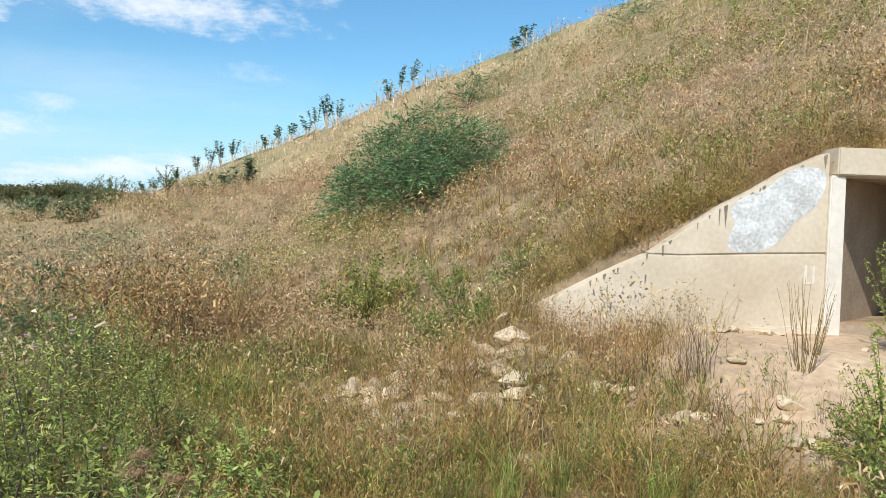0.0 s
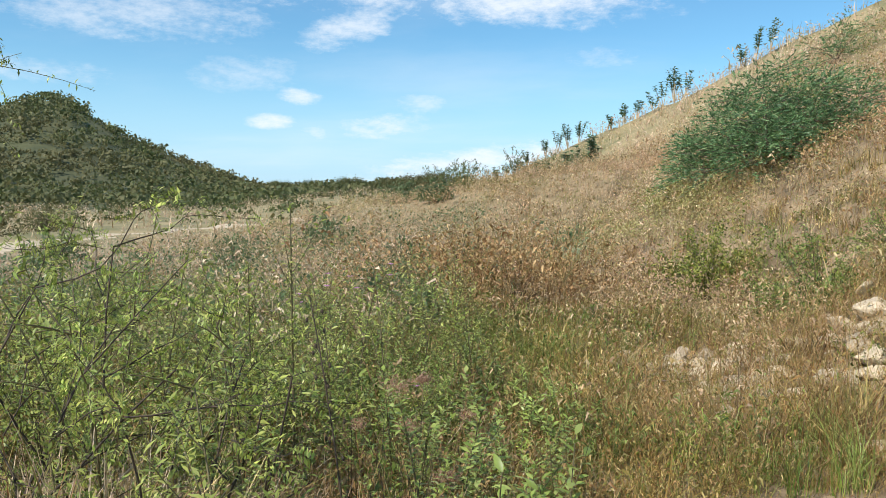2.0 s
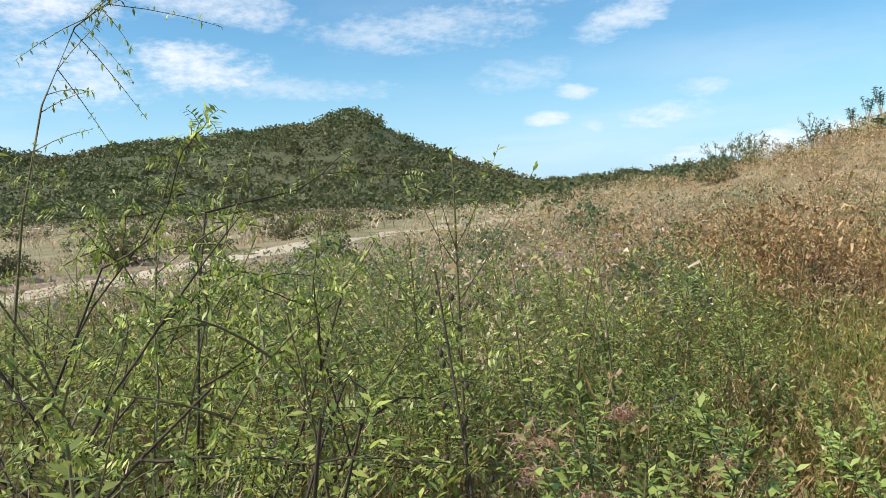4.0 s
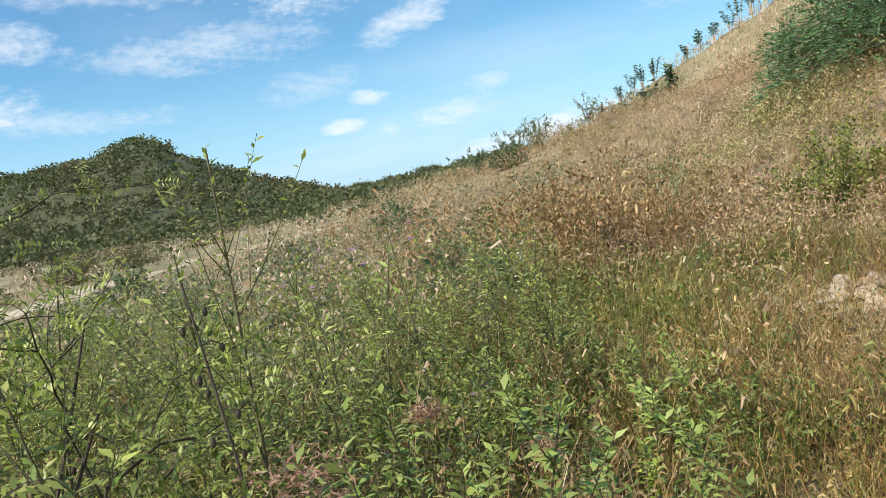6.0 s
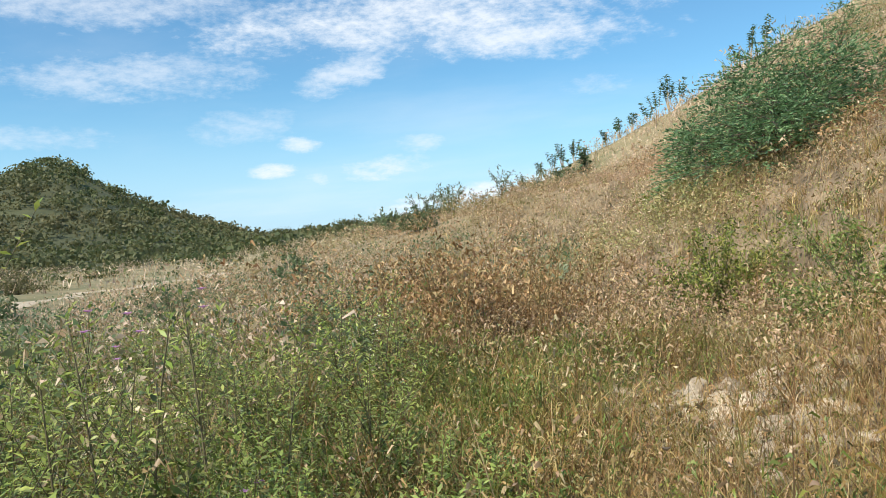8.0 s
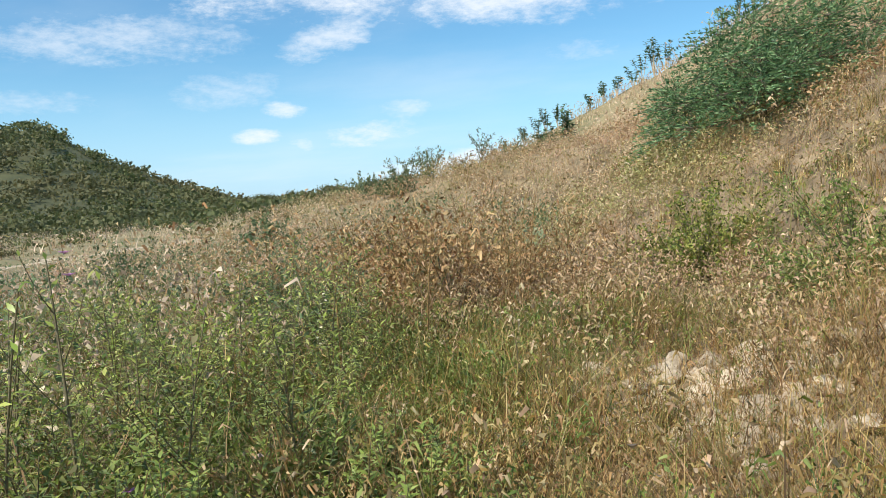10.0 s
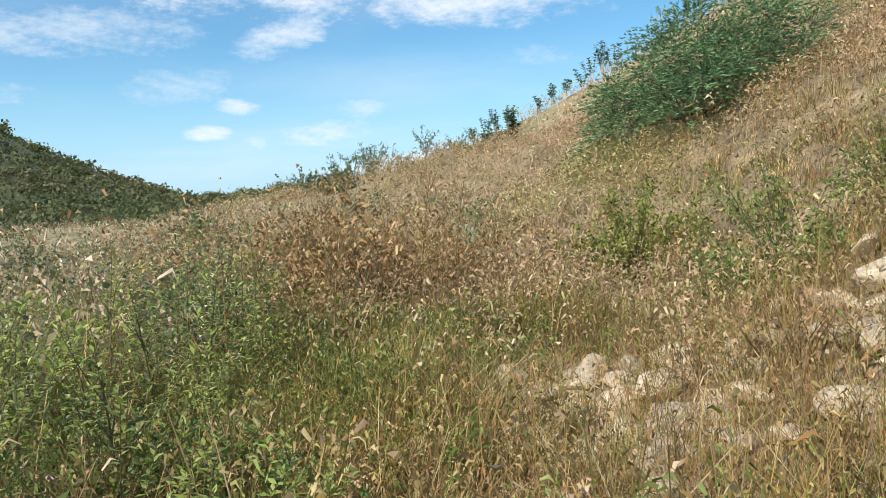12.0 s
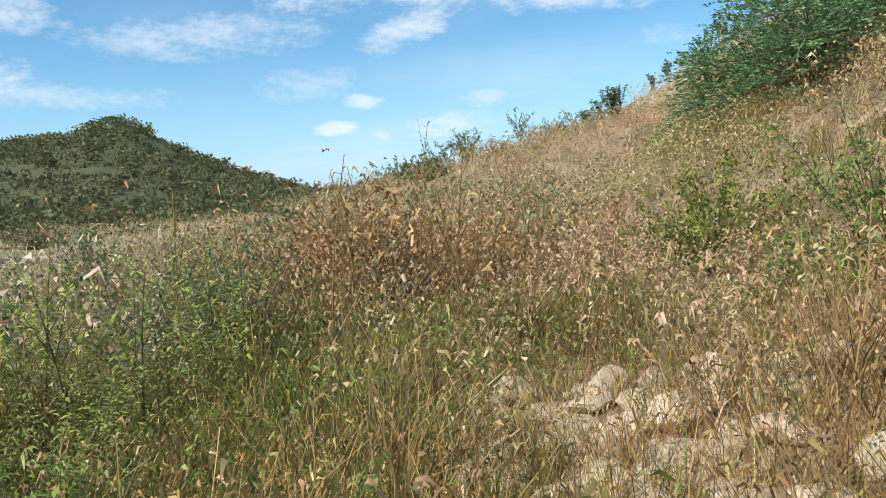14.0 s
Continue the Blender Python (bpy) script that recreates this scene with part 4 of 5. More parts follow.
# far bank and far plain: coarse tufts
far_tuft = [seeding(rng, 8, 0.55, 0.04, 0.45, 14, 0.13) for _ in range(4)]
x, y, d = field(rng, 2000, 32.0, 110.0, -40, 86)
ok = (on_track(x, y) > 2.2)
m = ok & (rng.uniform(0, 1, len(x)) < 0.9)
stuff("distant_dry_grass", scatter(far_tuft, x[m], y[m], rng, (0.9, 1.7)), M_PINKDRY, "pale pinkish dry grass on the far bank and plain", "grass")

n = 1300
x, y = rng.uniform(-24, 16, n), rng.uniform(31, 58, n)
m = (bank_zone(x, y) > 0) & (y + 0.55 * x < 47.5)
stuff("crest_dry_grass", scatter(far_tuft, x[m], y[m], rng, (0.5, 1.1)), M_PINKDRY, "pinkish dry grass below the crest of the bank", "grass")

# belt of green weeds: dense low growth, its shade painted into the leaf colour
low_weed = []
for _ in range(5):
    hh = rng.uniform(0.5, 0.8)
    pp = rng.normal(0, 1, (84, 3)) * np.array([0.16, 0.16, 0]) + np.array([0, 0, 1]) * hh * rng.uniform(0.15, 1.0, (84, 1))
    low_weed.append(chips(rng, pp, 0.046, 3.0))
x, y, d = field(rng, 1500, 1.6, 14.0, 0, 95)
g, cw = green_zone(x, y), clear_of_walk(x, y)
m = (g > -0.2) & (cw > 0.75) & (on_track(x, y) > 2) & (np.hypot(x + 3.05, y - 3.55) > 1.35)
stuff("weed_undergrowth", scatter(low_weed, x[m], y[m], rng, (0.5, 1.1)), M_UNDER, "dense low green weed leaves with painted-in shade", "weeds")
x, y, d = field(rng, 1250, 1.6, 16.0, 0, 95)
m = (green_zone(x, y) > 0) & (clear_of_walk(x, y) > 0.6)
stuff("dead_stalks", scatter(dry_near, x[m], y[m], rng, (0.9, 1.7)), M_DRY, "dry grass stalks between the green weeds", "grass")

# brown upright stalks standing among the stones
M_STALK = plant_mat("brown_stalk", [(0.12, 0.0598, 0.0225), (0.22, 0.12, 0.0413), (0.38, 0.248, 0.09), (0.16, 0.156, 0.0338)], 0.15, 0.6)
stalk_near = [blades(rng, 10, 0.58, 0.006, 0.16, 0.7, 3) for _ in range(5)]
n = 1300
x, y = rng.uniform(-5.5, 4.2, n), rng.uniform(6.3, 13.5, n)
m = (clear_of_walk(x, y) > 0.5) & ~blocked(x, y) & (green_zone(x, y) < 0.6) & (rng.uniform(0, 1, n) > 0.75 * bare(x, y)) & (rng.uniform(0, 1, n) > 0.9 * (1 - smooth01(1.3, 2.4, np.hypot((x - 4.9) * 0.9, y - 10.7))))
stuff("brown_stalks", scatter(stalk_near, x[m], y[m], rng, (0.6, 1.15)), M_STALK, "brown upright stalks standing among stones", "grass")

# ---------------------------------------------------------------- stones of the stream bed


def stone_mesh(r, flat):
    """A broken, flat-sided stone about one unit long."""
    bm = bmesh.new()
    for _ in range(15):
        v = Vector(r.normal(0, 1, 3))
        v.normalize()
        k = r.uniform(0.8, 1.05)
        bm.verts.new((v.x * 0.5 * k, v.y * 0.36 * k, v.z * flat * k))
    h = bmesh.ops.convex_hull(bm, input=bm.verts[:])
    bmesh.ops.delete(bm, geom=[g for g in h["geom_interior"] if isinstance(g, bmesh.types.BMVert)], context="VERTS")
    bmesh.ops.bevel(bm, geom=bm.edges[:], offset=0.03, segments=1, affect="EDGES", clamp_overlap=True)
    me = bpy.data.meshes.new("stone")
    bm.to_mesh(me)
    bm.free()
    me.materials.append(M_ROCK)
    return me


stones = [stone_mesh(rng, f) for f in (0.16, 0.2, 0.24, 0.3, 0.18, 0.22, 0.26)]


def put_stone(x, y, size, label="pale tan broken stone half buried in the stream bed"):
    ob = new("stone", stones[int(rng.integers(0, len(stones)))])
    z = float(height(np.array([x]), np.array([y]))[0])
    ob.matrix_world = pose(x, y, z + 0.09 * size, rng.uniform(-14, 14), rng.uniform(-14, 14), rng.uniform(0, 360)) @ Matrix.Diagonal((size, size * rng.uniform(0.8, 1.2), size * rng.uniform(0.8, 1.2), 1))
    return tagged(ob, label, "stone", "stones of the stream bed")


# (plan x, plan y, how many, spread along x, spread along y, size)
for cx, cy, n, sx, sy, size in ((-0.4, 10.1, 14, 0.9, 0.35, 0.30), (-1.4, 10.4, 8, 0.45, 0.4, 0.28), (-1.15, 9.2, 12, 0.35, 0.3, 0.38), (-0.35, 11.4, 12, 0.5, 0.4, 0.34), (0.3, 7.6, 9, 0.35, 0.25, 0.32),
                                (2.9, 8.2, 26, 0.45, 0.55, 0.36), (1.4, 9.3, 9, 0.7, 0.45, 0.34), (-1.05, 8.4, 7, 0.3, 0.25, 0.32)):
    for _ in range(n):
        put_stone(cx + rng.normal(0, sx), cy + rng.normal(0, sy), size * rng.uniform(0.5, 1.35))
# the pale slabs that pave the stream bed, set close with dark gaps between them
for i in range(9):
    for j in range(6):
        if rng.uniform(0, 1) > 0.22:
            put_stone(-2.0 + 0.31 * i + rng.normal(0, 0.06), 9.05 + 0.31 * j + rng.normal(0, 0.06), rng.uniform(0.36, 0.56), "pale tan flat slab lying in the stream bed")
for sx, sy, size in ((3.15, 11.3, 0.34), (3.4, 11.25, 0.40), (3.62, 11.35, 0.26), (4.05, 11.3, 0.36), (4.3, 11.4, 0.22), (4.6, 11.45, 0.16), (2.9, 11.1, 0.2), (4.9, 10.4, 0.16)):
    put_stone(sx, sy, size, "pale flat stone lying before the concrete wing wall")

# ---------------------------------------------------------------- leafy weeds, one by one


def make_weed(r, name, label, category, group, h, n_branch, ll, lw, mat, gap=0.035, segs=2, bare_part=0.15, lean=0.12, stem_mat=None):
    st, lv = weed(r, h, n_branch, ll, lw, lean, gap, segs, bare_part)
    ob = new(name)
    tagged(ob, label, category, group)
    part_q("stem", st, stem_mat or M_STEM, ob)["kind"] = "stuff"
    part_q("foliage", lv, mat, ob)["kind"] = "stuff"
    return ob


def stand(ob, x, y, yaw=0.0, s=1.0, lean=(0, 0)):
    z = float(height(np.array([x]), np.array([y]))[0])
    ob.matrix_basis = pose(x, y, z, lean[0], lean[1], yaw) @ Matrix.Scale(s, 4)
    return ob


weed_kinds = []
for i in range(7):
    weed_kinds.append(make_weed(rng, "tall_weed", "upright green weed with narrow pointed leaves", "weed", "green weeds", rng.uniform(0.9, 1.2), 11, 0.054, 0.017, M_LEAF, 0.0165))
for i in range(3):
    weed_kinds.append(make_weed(rng, "tall_weed", "upright weed with pale yellow-green leaves", "weed", "green weeds", rng.uniform(0.75, 1.0), 9, 0.056, 0.018, M_YLEAF, 0.017))
placed = []


def free_spot(x, y, gap):
    return all((x - a) ** 2 + (y - b) ** 2 > gap * gap for a, b in placed)


spots = []
tries = 0
while len(spots) < 300 and tries < 9000:
    tries += 1
    dd, aa = rng.uniform(1.2, 9.5), radians(rng.uniform(8, 92))
    px, py = -0.5 - dd * math.sin(aa), 2.6 + dd * math.cos(aa)
    q = np.array([px]), np.array([py])
    if (math.hypot(px + 3.05, py - 3.55) < 1.45 and rng.uniform() < 0.85) or green_zone(*q)[0] < 0.0 or clear_of_walk(*q)[0] < 0.8 or not free_spot(px, py, 0.17 + 0.012 * dd):
        continue
    placed.append((px, py))
    spots.append((px, py))
for i, (px, py) in enumerate(spots):
    k = int(rng.integers(0, 7)) if rng.uniform() < 0.8 else int(rng.integers(7, 10))
    s = rng.uniform(0.5, 1.2)
    near_path = clear_of_walk(np.array([px]), np.array([py]))[0]
    s *= min(1.0, 0.62 + 0.2 * near_path)
    src = weed_kinds[k]
    if i < 10:
        src = weed_kinds[i]
        stand(src, px, py, rng.uniform(0, 360), s)
    else:
        m4 = pose(px, py, float(height(np.array([px]), np.array([py]))[0]), rng.uniform(-7, 7), rng.uniform(-7, 7), rng.uniform(0, 360)) @ Matrix.Scale(s, 4)
        c = copy_thing(src, Matrix.Identity(4))
        c.matrix_basis = m4

# pale young weeds along the trodden line
for px, py, h in ((-2.47, 6.22, 0.78), (-1.47, 5.7, 0.70), (-1.5, 4.96, 0.85), (-1.62, 4.2, 1.15), (-1.68, 4.62, 1.12), (-1.3, 4.45, 0.85), (-2.24, 5.06, 1.05), (-1.1, 4.3, 0.75), (-1.95, 4.75, 0.95), (-1.35, 5.2, 0.72), (-1.75, 5.25, 0.7), (-2.1, 5.75, 0.75), (-1.85, 6.3, 0.62)):
    w = make_weed(rng, "young_weed", "bright yellow-green leafy weed shoot", "weed", "pale young weeds", h, 4, 0.05, 0.02, M_YLEAF, 0.0085)
    stand(w, px, py, rng.uniform(0, 360))
for px, py, h in ((-0.97, 3.93, 1.10), (-1.22, 3.85, 0.92), (-0.78, 4.02, 0.84)):
    w = make_weed(rng, "broad_leaf_weed", "fresh weed with broad bright green leaves", "weed", "broad-leaved weeds", h, 2, 0.07, 0.03, M_YLEAF, 0.03, 4, 0.4, 0.05)
    stand(w, px, py, rng.uniform(0, 360))

# one very tall, thinly leaved herb
tall = make_weed(rng, "tall_herb", "very tall slender herb with sparse hanging leaves", "herb", "", 1.92, 16, 0.05, 0.016, M_LEAF, 0.022, 2, 0.1, 0.04)
stand(tall, -2.9, 5.05, 30)
for px, py, h in ((-3.6, 4.7, 1.55), (-3.4, 5.3, 1.5), (-2.5, 4.1, 1.35), (-4.4, 5.9, 1.5)):
    w = make_weed(rng, "tall_herb", "tall slender herb with small green leaves", "herb", "tall herbs", h, 12, 0.06, 0.02, M_LEAF, 0.024, 2, 0.12, 0.1)
    stand(w, px, py, rng.uniform(0, 360))

# young shoots and leafy weeds along the near edge of the green belt
edge_rng = np.random.default_rng(33)
for _ in range(26):
    px, py, h = edge_rng.uniform(-2.75, -1.45), edge_rng.uniform(5.7, 8.0), edge_rng.uniform(0.32, 0.62)
    w = make_weed(edge_rng, "young_weed", "bright yellow-green leafy weed shoot", "weed", "pale young weeds", h, 4, 0.05, 0.02, M_YLEAF if edge_rng.uniform() < 0.45 else M_LEAF, 0.0085)
    stand(w, px, py, edge_rng.uniform(0, 360))


def arching_shrub(r, name, label, h, n_limb, spread, leaf_mat, bark, leaf_len, leaf_w, gap, leafy_from=0.3, twigs=9):
    """A thin shrub: a fan of arching limbs, twigs and small paired leaves."""
    ob = new(name)
    tagged(ob, label, "shrub")
    limb_v, bs, ws = [], [], []
    for i in range(n_limb):
        a = i * 2 * np.pi / n_limb + r.uniform(-0.4, 0.4)
        out = np.array([np.cos(a), np.sin(a), 0.0])
        hh, sp = h * r.uniform(0.7, 1.05), spread * r.uniform(0.5, 1.1)
        t = np.linspace(0, 1, 8)[:, None]
        p = out * sp * t ** 1.6 + np.array([0, 0, 1.0]) * hh * (t - 0.12 * t ** 3) + r.normal(0, 0.015, (8, 3)) * t
        limb_v.append(tube(p, np.linspace(0.007, 0.002, 8), 5))
        lines = [(p, leafy_from)]
        for j in range(twigs):
            t0 = r.uniform(0.3, 0.95)
            p0 = np.array([np.interp(t0, t[:, 0], p[:, c]) for c in range(3)])
            w = out * r.uniform(-0.3, 0.9) + r.normal(0, 0.5, 3) + np.array([0, 0, 0.55])
            w /= np.linalg.norm(w)
            ln = r.uniform(0.15, 0.4) * h * 0.5
            q = p0 + w * ln * np.linspace(0, 1, 4)[:, None] - np.array([0, 0, 0.05]) * np.linspace(0, 1, 4)[:, None] ** 2
            limb_v.append(tube(q, np.linspace(0.004, 0.002, 4), 4))
            lines.append((q, 0.1))
        for q, lo in lines:
            ln = np.linalg.norm(np.diff(q, axis=0), axis=1).sum()
            m2 = max(3, int(ln * (1 - lo) / gap))
            tt = r.uniform(lo, 1, m2)
            bs.append(np.stack([np.interp(tt, np.linspace(0, 1, len(q)), q[:, c]) for c in range(3)], 1))
            ws.append(r.normal(0, 1, (m2, 3)) + np.array([0, 0, 0.3]))
    bs, ws = np.concatenate(bs), np.concatenate(ws)
    part_q("branchwork", join(limb_v), bark, ob)["kind"] = "stuff"
    k = r.uniform(0.6, 1.2, len(bs))
    part_q("foliage", leaves(bs, ws, np.tile([0, 0, 1.0], (len(bs), 1)) + r.normal(0, 0.3, (len(bs), 3)), leaf_len * k, leaf_w * k, 0.3, 2), leaf_mat, ob)
    return ob


stand(arching_shrub(rng, "arching_shrub", "thin arching shrub with sparse small green leaves", 2.0, 5, 0.8, M_YLEAF, M_STEM, 0.034, 0.013, 0.014), -3.0, 3.75, 20)
stand(arching_shrub(rng, "arching_shrub", "thin arching shrub with sparse small green leaves", 1.9, 6, 0.9, M_LEAF, M_STEM, 0.05, 0.018, 0.011), -4.3, 4.6, 75)


def forking_shrub(r, h, n_limb):
    """Stiff dark stems that fork low down and carry feathered leaves at their joints."""
    ob = new("forking_shrub")
    tagged(ob, "leggy shrub with dark forking stems and feathered leaves", "shrub", "dark-stemmed shrubs")
    sv, b, w = [], [], []

    def limb(p0, way, length, rad, depth):
        n = 6
        p = [p0]
        for k in range(n - 1):
            way = way + r.normal(0, 0.13, 3) + np.array([0, 0, 0.03])
            way = way / np.linalg.norm(way)
            p.append(p[-1] + way * length / (n - 1))
        p = np.array(p)
        sv.append(tube(p, np.linspace(rad, rad * 0.45, n), 5))
        for k in range(1, n):
            if depth < 2 and r.uniform() < (0.55 if depth == 0 else 0.4):
                side = way + r.normal(0, 0.75, 3)
                side[2] = abs(side[2]) * 0.5
                limb(p[k], side / np.linalg.norm(side), length * r.uniform(0.35, 0.6), rad * 0.55, depth + 1)
            for _ in range(2 if depth else 1):
                d = r.normal(0, 1, 3) + np.array([0, 0, 0.4])
                d /= np.linalg.norm(d)
                sd = np.cross(d, r.normal(0, 1, 3))
                sd /= np.linalg.norm(sd)
                m = 6
                t = np.linspace(0.2, 1, m)[:, None]
                q = p[k] + d * 0.085 * t - np.array([0, 0, 0.02]) * t * t
                sv.append(tube(np.array([p[k], p[k] + d * 0.045, p[k] + d * 0.085 - np.array([0, 0, 0.02])]), [0.0012, 0.001, 0.0007], 3))
                for g in (-1, 1):
                    b.append(q)
                    w.append(np.tile(sd * g + d * 0.35, (m, 1)))

    for i in range(n_limb):
        a = i * 2 * np.pi / n_limb + r.uniform(-0.5, 0.5)
        way = np.array([np.cos(a) * 0.55, np.sin(a) * 0.55, 0.85])
        limb(np.array([0.0, 0, -0.04]), way / np.linalg.norm(way), h * r.uniform(0.8, 1.15), 0.0085, 0)
    b, w = np.concatenate(b), np.concatenate(w)
    k = r.uniform(0.7, 1.2, len(b))
    part_q("branchwork", join(sv), M_DARKSTEM, ob)["kind"] = "stuff"
    part_q("foliage", leaves(b, w, np.tile([0, 0, 1.0], (len(b), 1)) + r.normal(0, 0.3, (len(b), 3)), 0.028 * k, 0.010 * k, 0.2, 2, plain=True), M_LEAF, ob)["kind"] = "stuff"
    return ob


fork_rng = np.random.default_rng(71)
for px, py, h in ((-2.45, 3.62, 1.25), (-3.15, 3.1, 1.3), (-3.3, 4.1, 1.5), (-4.2, 3.7, 1.4)):
    stand(forking_shrub(fork_rng, h, 5), px, py, fork_rng.uniform(0, 360))
# straw between them
n = 420
x, y = fork_rng.normal(-3.2, 0.9, n), fork_rng.normal(3.5, 0.8, n)
m = clear_of_walk(x, y) > 0.8
stuff("straw_grass", scatter(dry_near, x[m], y[m], fork_rng, (0.8, 1.5)), M_PINKDRY, "pale straw grass between the dark-stemmed shrubs", "grass")


def leaning_shrub(r):
    """A tall thin shrub whose one long limb leans out and hangs over."""
    ob = new("leaning_shrub")
    tagged(ob, "tall thin shrub with a drooping leafy branch overhead", "shrub")
    p = np.array([(0, 0, 0), (0.05, 0.05, 0.9), (0.14, 0.12, 1.6), (0.30, 0.20, 2.15), (0.52, 0.30, 2.5), (0.74, 0.42, 2.62)])
    sv, bs = [tube(p, np.linspace(0.009, 0.002, 6), 5)], []
    for j in range(20):
        t0 = r.uniform(0.45, 1.0) * 5
        p0 = np.array([np.interp(t0, np.arange(6), p[:, c]) for c in range(3)])
        w = np.array([r.normal(0.2, 0.6), r.normal(0.2, 0.6), r.normal(0.2, 0.5)])
        q = p0 + w / np.linalg.norm(w) * r.uniform(0.2, 0.55) * np.linspace(0, 1, 4)[:, None] - np.array([0, 0, 0.06]) * np.linspace(0, 1, 4)[:, None] ** 2
        sv.append(tube(q, np.linspace(0.0026, 0.001, 4), 4))
        tt = r.uniform(0.15, 1, 20)
        bs.append(np.stack([np.interp(tt, np.linspace(0, 1, 4), q[:, c]) for c in range(3)], 1))
    bs = np.concatenate(bs)
    k = r.uniform(0.6, 1.2, len(bs))
    part_q("branchwork", join(sv), M_STEM, ob)["kind"] = "stuff"
    part_q("foliage", leaves(bs, r.normal(0, 1, (len(bs), 3)), np.tile([0, 0, 1.0], (len(bs), 1)), 0.036 * k, 0.014 * k, 0.3, 2), M_LEAF, ob)
    return ob


stand(leaning_shrub(np.random.default_rng(12)), -5.1, 3.95, 0)


def seed_stalk(r, h):
    """A dead dark stalk with hanging round pods."""
    ob = new("seed_stalk")
    tagged(ob, "dead dark stalk hung with round brown seed pods", "dead plant", "dead seed stalks")
    t = np.linspace(0, 1, 8)[:, None]
    p = np.array([-0.28, 0.1, 0]) * t ** 1.5 + np.array([0, 0, h]) * t
    sv = [tube(p, np.linspace(0.0055, 0.003, 8), 5)]
    pods = []
    for i in range(14):
        t0 = 0.5 + 0.5 * i / 14
        p0 = np.array([np.interp(t0, t[:, 0], p[:, c]) for c in range(3)])
        a = i * 2.4
        q = p0 + np.array([np.cos(a) * 0.06, np.sin(a) * 0.06, -0.01]) * r.uniform(0.5, 1.3)
        sv.append(tube(np.array([p0, (p0 + q) / 2 + np.array([0, 0, 0.012]), q]), [0.002, 0.002, 0.0015], 3))
        nr = 6
        ring = [q + np.array([0, 0, -0.008 + z]) for z in (0.012, 0.005, -0.005, -0.012)]
        pods.append(tube(np.array(ring), [0.002, 0.007, 0.0065, 0.0015], nr))
    part_q("stalk", join(sv), M_DARKSTEM, ob)
    for pod in pods:
        part_q("seed_pod", pod, M_DARKSTEM, ob, "", True)
    return ob


stand(seed_stalk(rng, 1.42), -2.02, 4.22, 0)
stand(seed_stalk(rng, 1.15), -2.75, 4.45, 130)


def flower_plant(r, h, flowers):
    ob = make_weed(r, "flowering_weed", "green weed with small mauve flowers near its top", "flower", "mauve flowers", h, 6, 0.06, 0.018, M_LEAF, 0.035)
    for k in range(flowers):
        a = k * 2.1 + r.uniform(0, 1)
        n = 6
        ang = np.arange(n) / n * 2 * np.pi
        base = np.tile([0.03 * np.cos(a), 0.03 * np.sin(a), h * (1.0 - 0.06 * k)], (n, 1))
        way = np.stack([np.cos(ang), np.sin(ang), np.full(n, 0.5)], 1)
        part_q("flower", leaves(base, way, np.tile([0, 0, 1.0], (n, 1)), np.full(n, 0.03), np.full(n, 0.022), 0.1, 2), M_PINK, ob, "small mauve flower")
    return ob


for px, py, h in ((-3.22, 5.95, 1.36), (-3.1, 6.08, 1.33), (-2.95, 6.3, 1.40), (-2.6, 6.15, 0.62), (-4.1, 6.9, 1.1)):
    stand(flower_plant(rng, h, 2), px, py, rng.uniform(0, 360))


def fluff_plant(r, h, size):
    """A dead weed topped by rusty fluff."""
    ob = new("fluffy_weed")
    tagged(ob, "dead weed topped with rust-pink seed fluff", "dead plant", "rusty fluff heads")
    part_q("stalk", blades(r, 14, h * 0.95, 0.007, 0.06, 0.25, 3), M_DARKSTEM, ob)["kind"] = "stuff"
    pts = r.normal(0, 1, (260, 3)) * np.array([size, size, size * 0.45]) + np.array([0, 0, h])
    part_q("fluff", chips(r, pts, 0.022, 7), M_PUFF, ob, "rust-pink seed fluff")["kind"] = "stuff"
    return ob


for px, py, h, sz in ((-1.6, 3.87, 1.12, 0.04), (-1.81, 4.52, 1.08, 0.022), (-1.75, 4.25, 0.9, 0.03), (-2.2, 4.6, 0.8, 0.03), (-1.5, 4.1, 0.75, 0.03), (-1.9, 5.3, 0.75, 0.03)):
    stand(fluff_plant(rng, h, sz), px, py, rng.uniform(0, 360))


def cream_spike(r, h):
    ob = new("cream_spike")
    tagged(ob, "leaning spike of round cream-coloured seed discs", "flower", "cream spikes")
    t = np.linspace(0, 1, 6)[:, None]
    p = np.array([0.14, 0.05, 0]) * t ** 2 + np.array([0, 0, h]) * t
    part_q("stalk", tube(p, np.linspace(0.005, 0.002, 6), 4), M_STEM, ob)
    n = 20
    tt = np.linspace(0.5, 1.0, n)
    b = np.stack([np.interp(tt, t[:, 0], p[:, c]) for c in range(3)], 1)
    a = np.arange(n) * 2.4
    w = np.stack([np.cos(a), np.sin(a), np.full(n, -0.1)], 1)
    part_q("seed_discs", leaves(b, w, np.tile([0, 0, 1.0], (n, 1)), np.full(n, 0.034), np.full(n, 0.034), 0.2, 3), M_PALE, ob, "round cream seed discs")
    return ob


stand(cream_spike(rng, 1.0), -3.98, 9.45, 0)
for px, py, h in ((0.1, 18.9, 0.95), (-0.3, 18.6, 0.8), (0.7, 18.4, 0.9), (1.1, 19.2, 0.8), (1.4, 18.2, 0.9)):
    stand(cream_spike(rng, h), px, py, rng.uniform(0, 360))


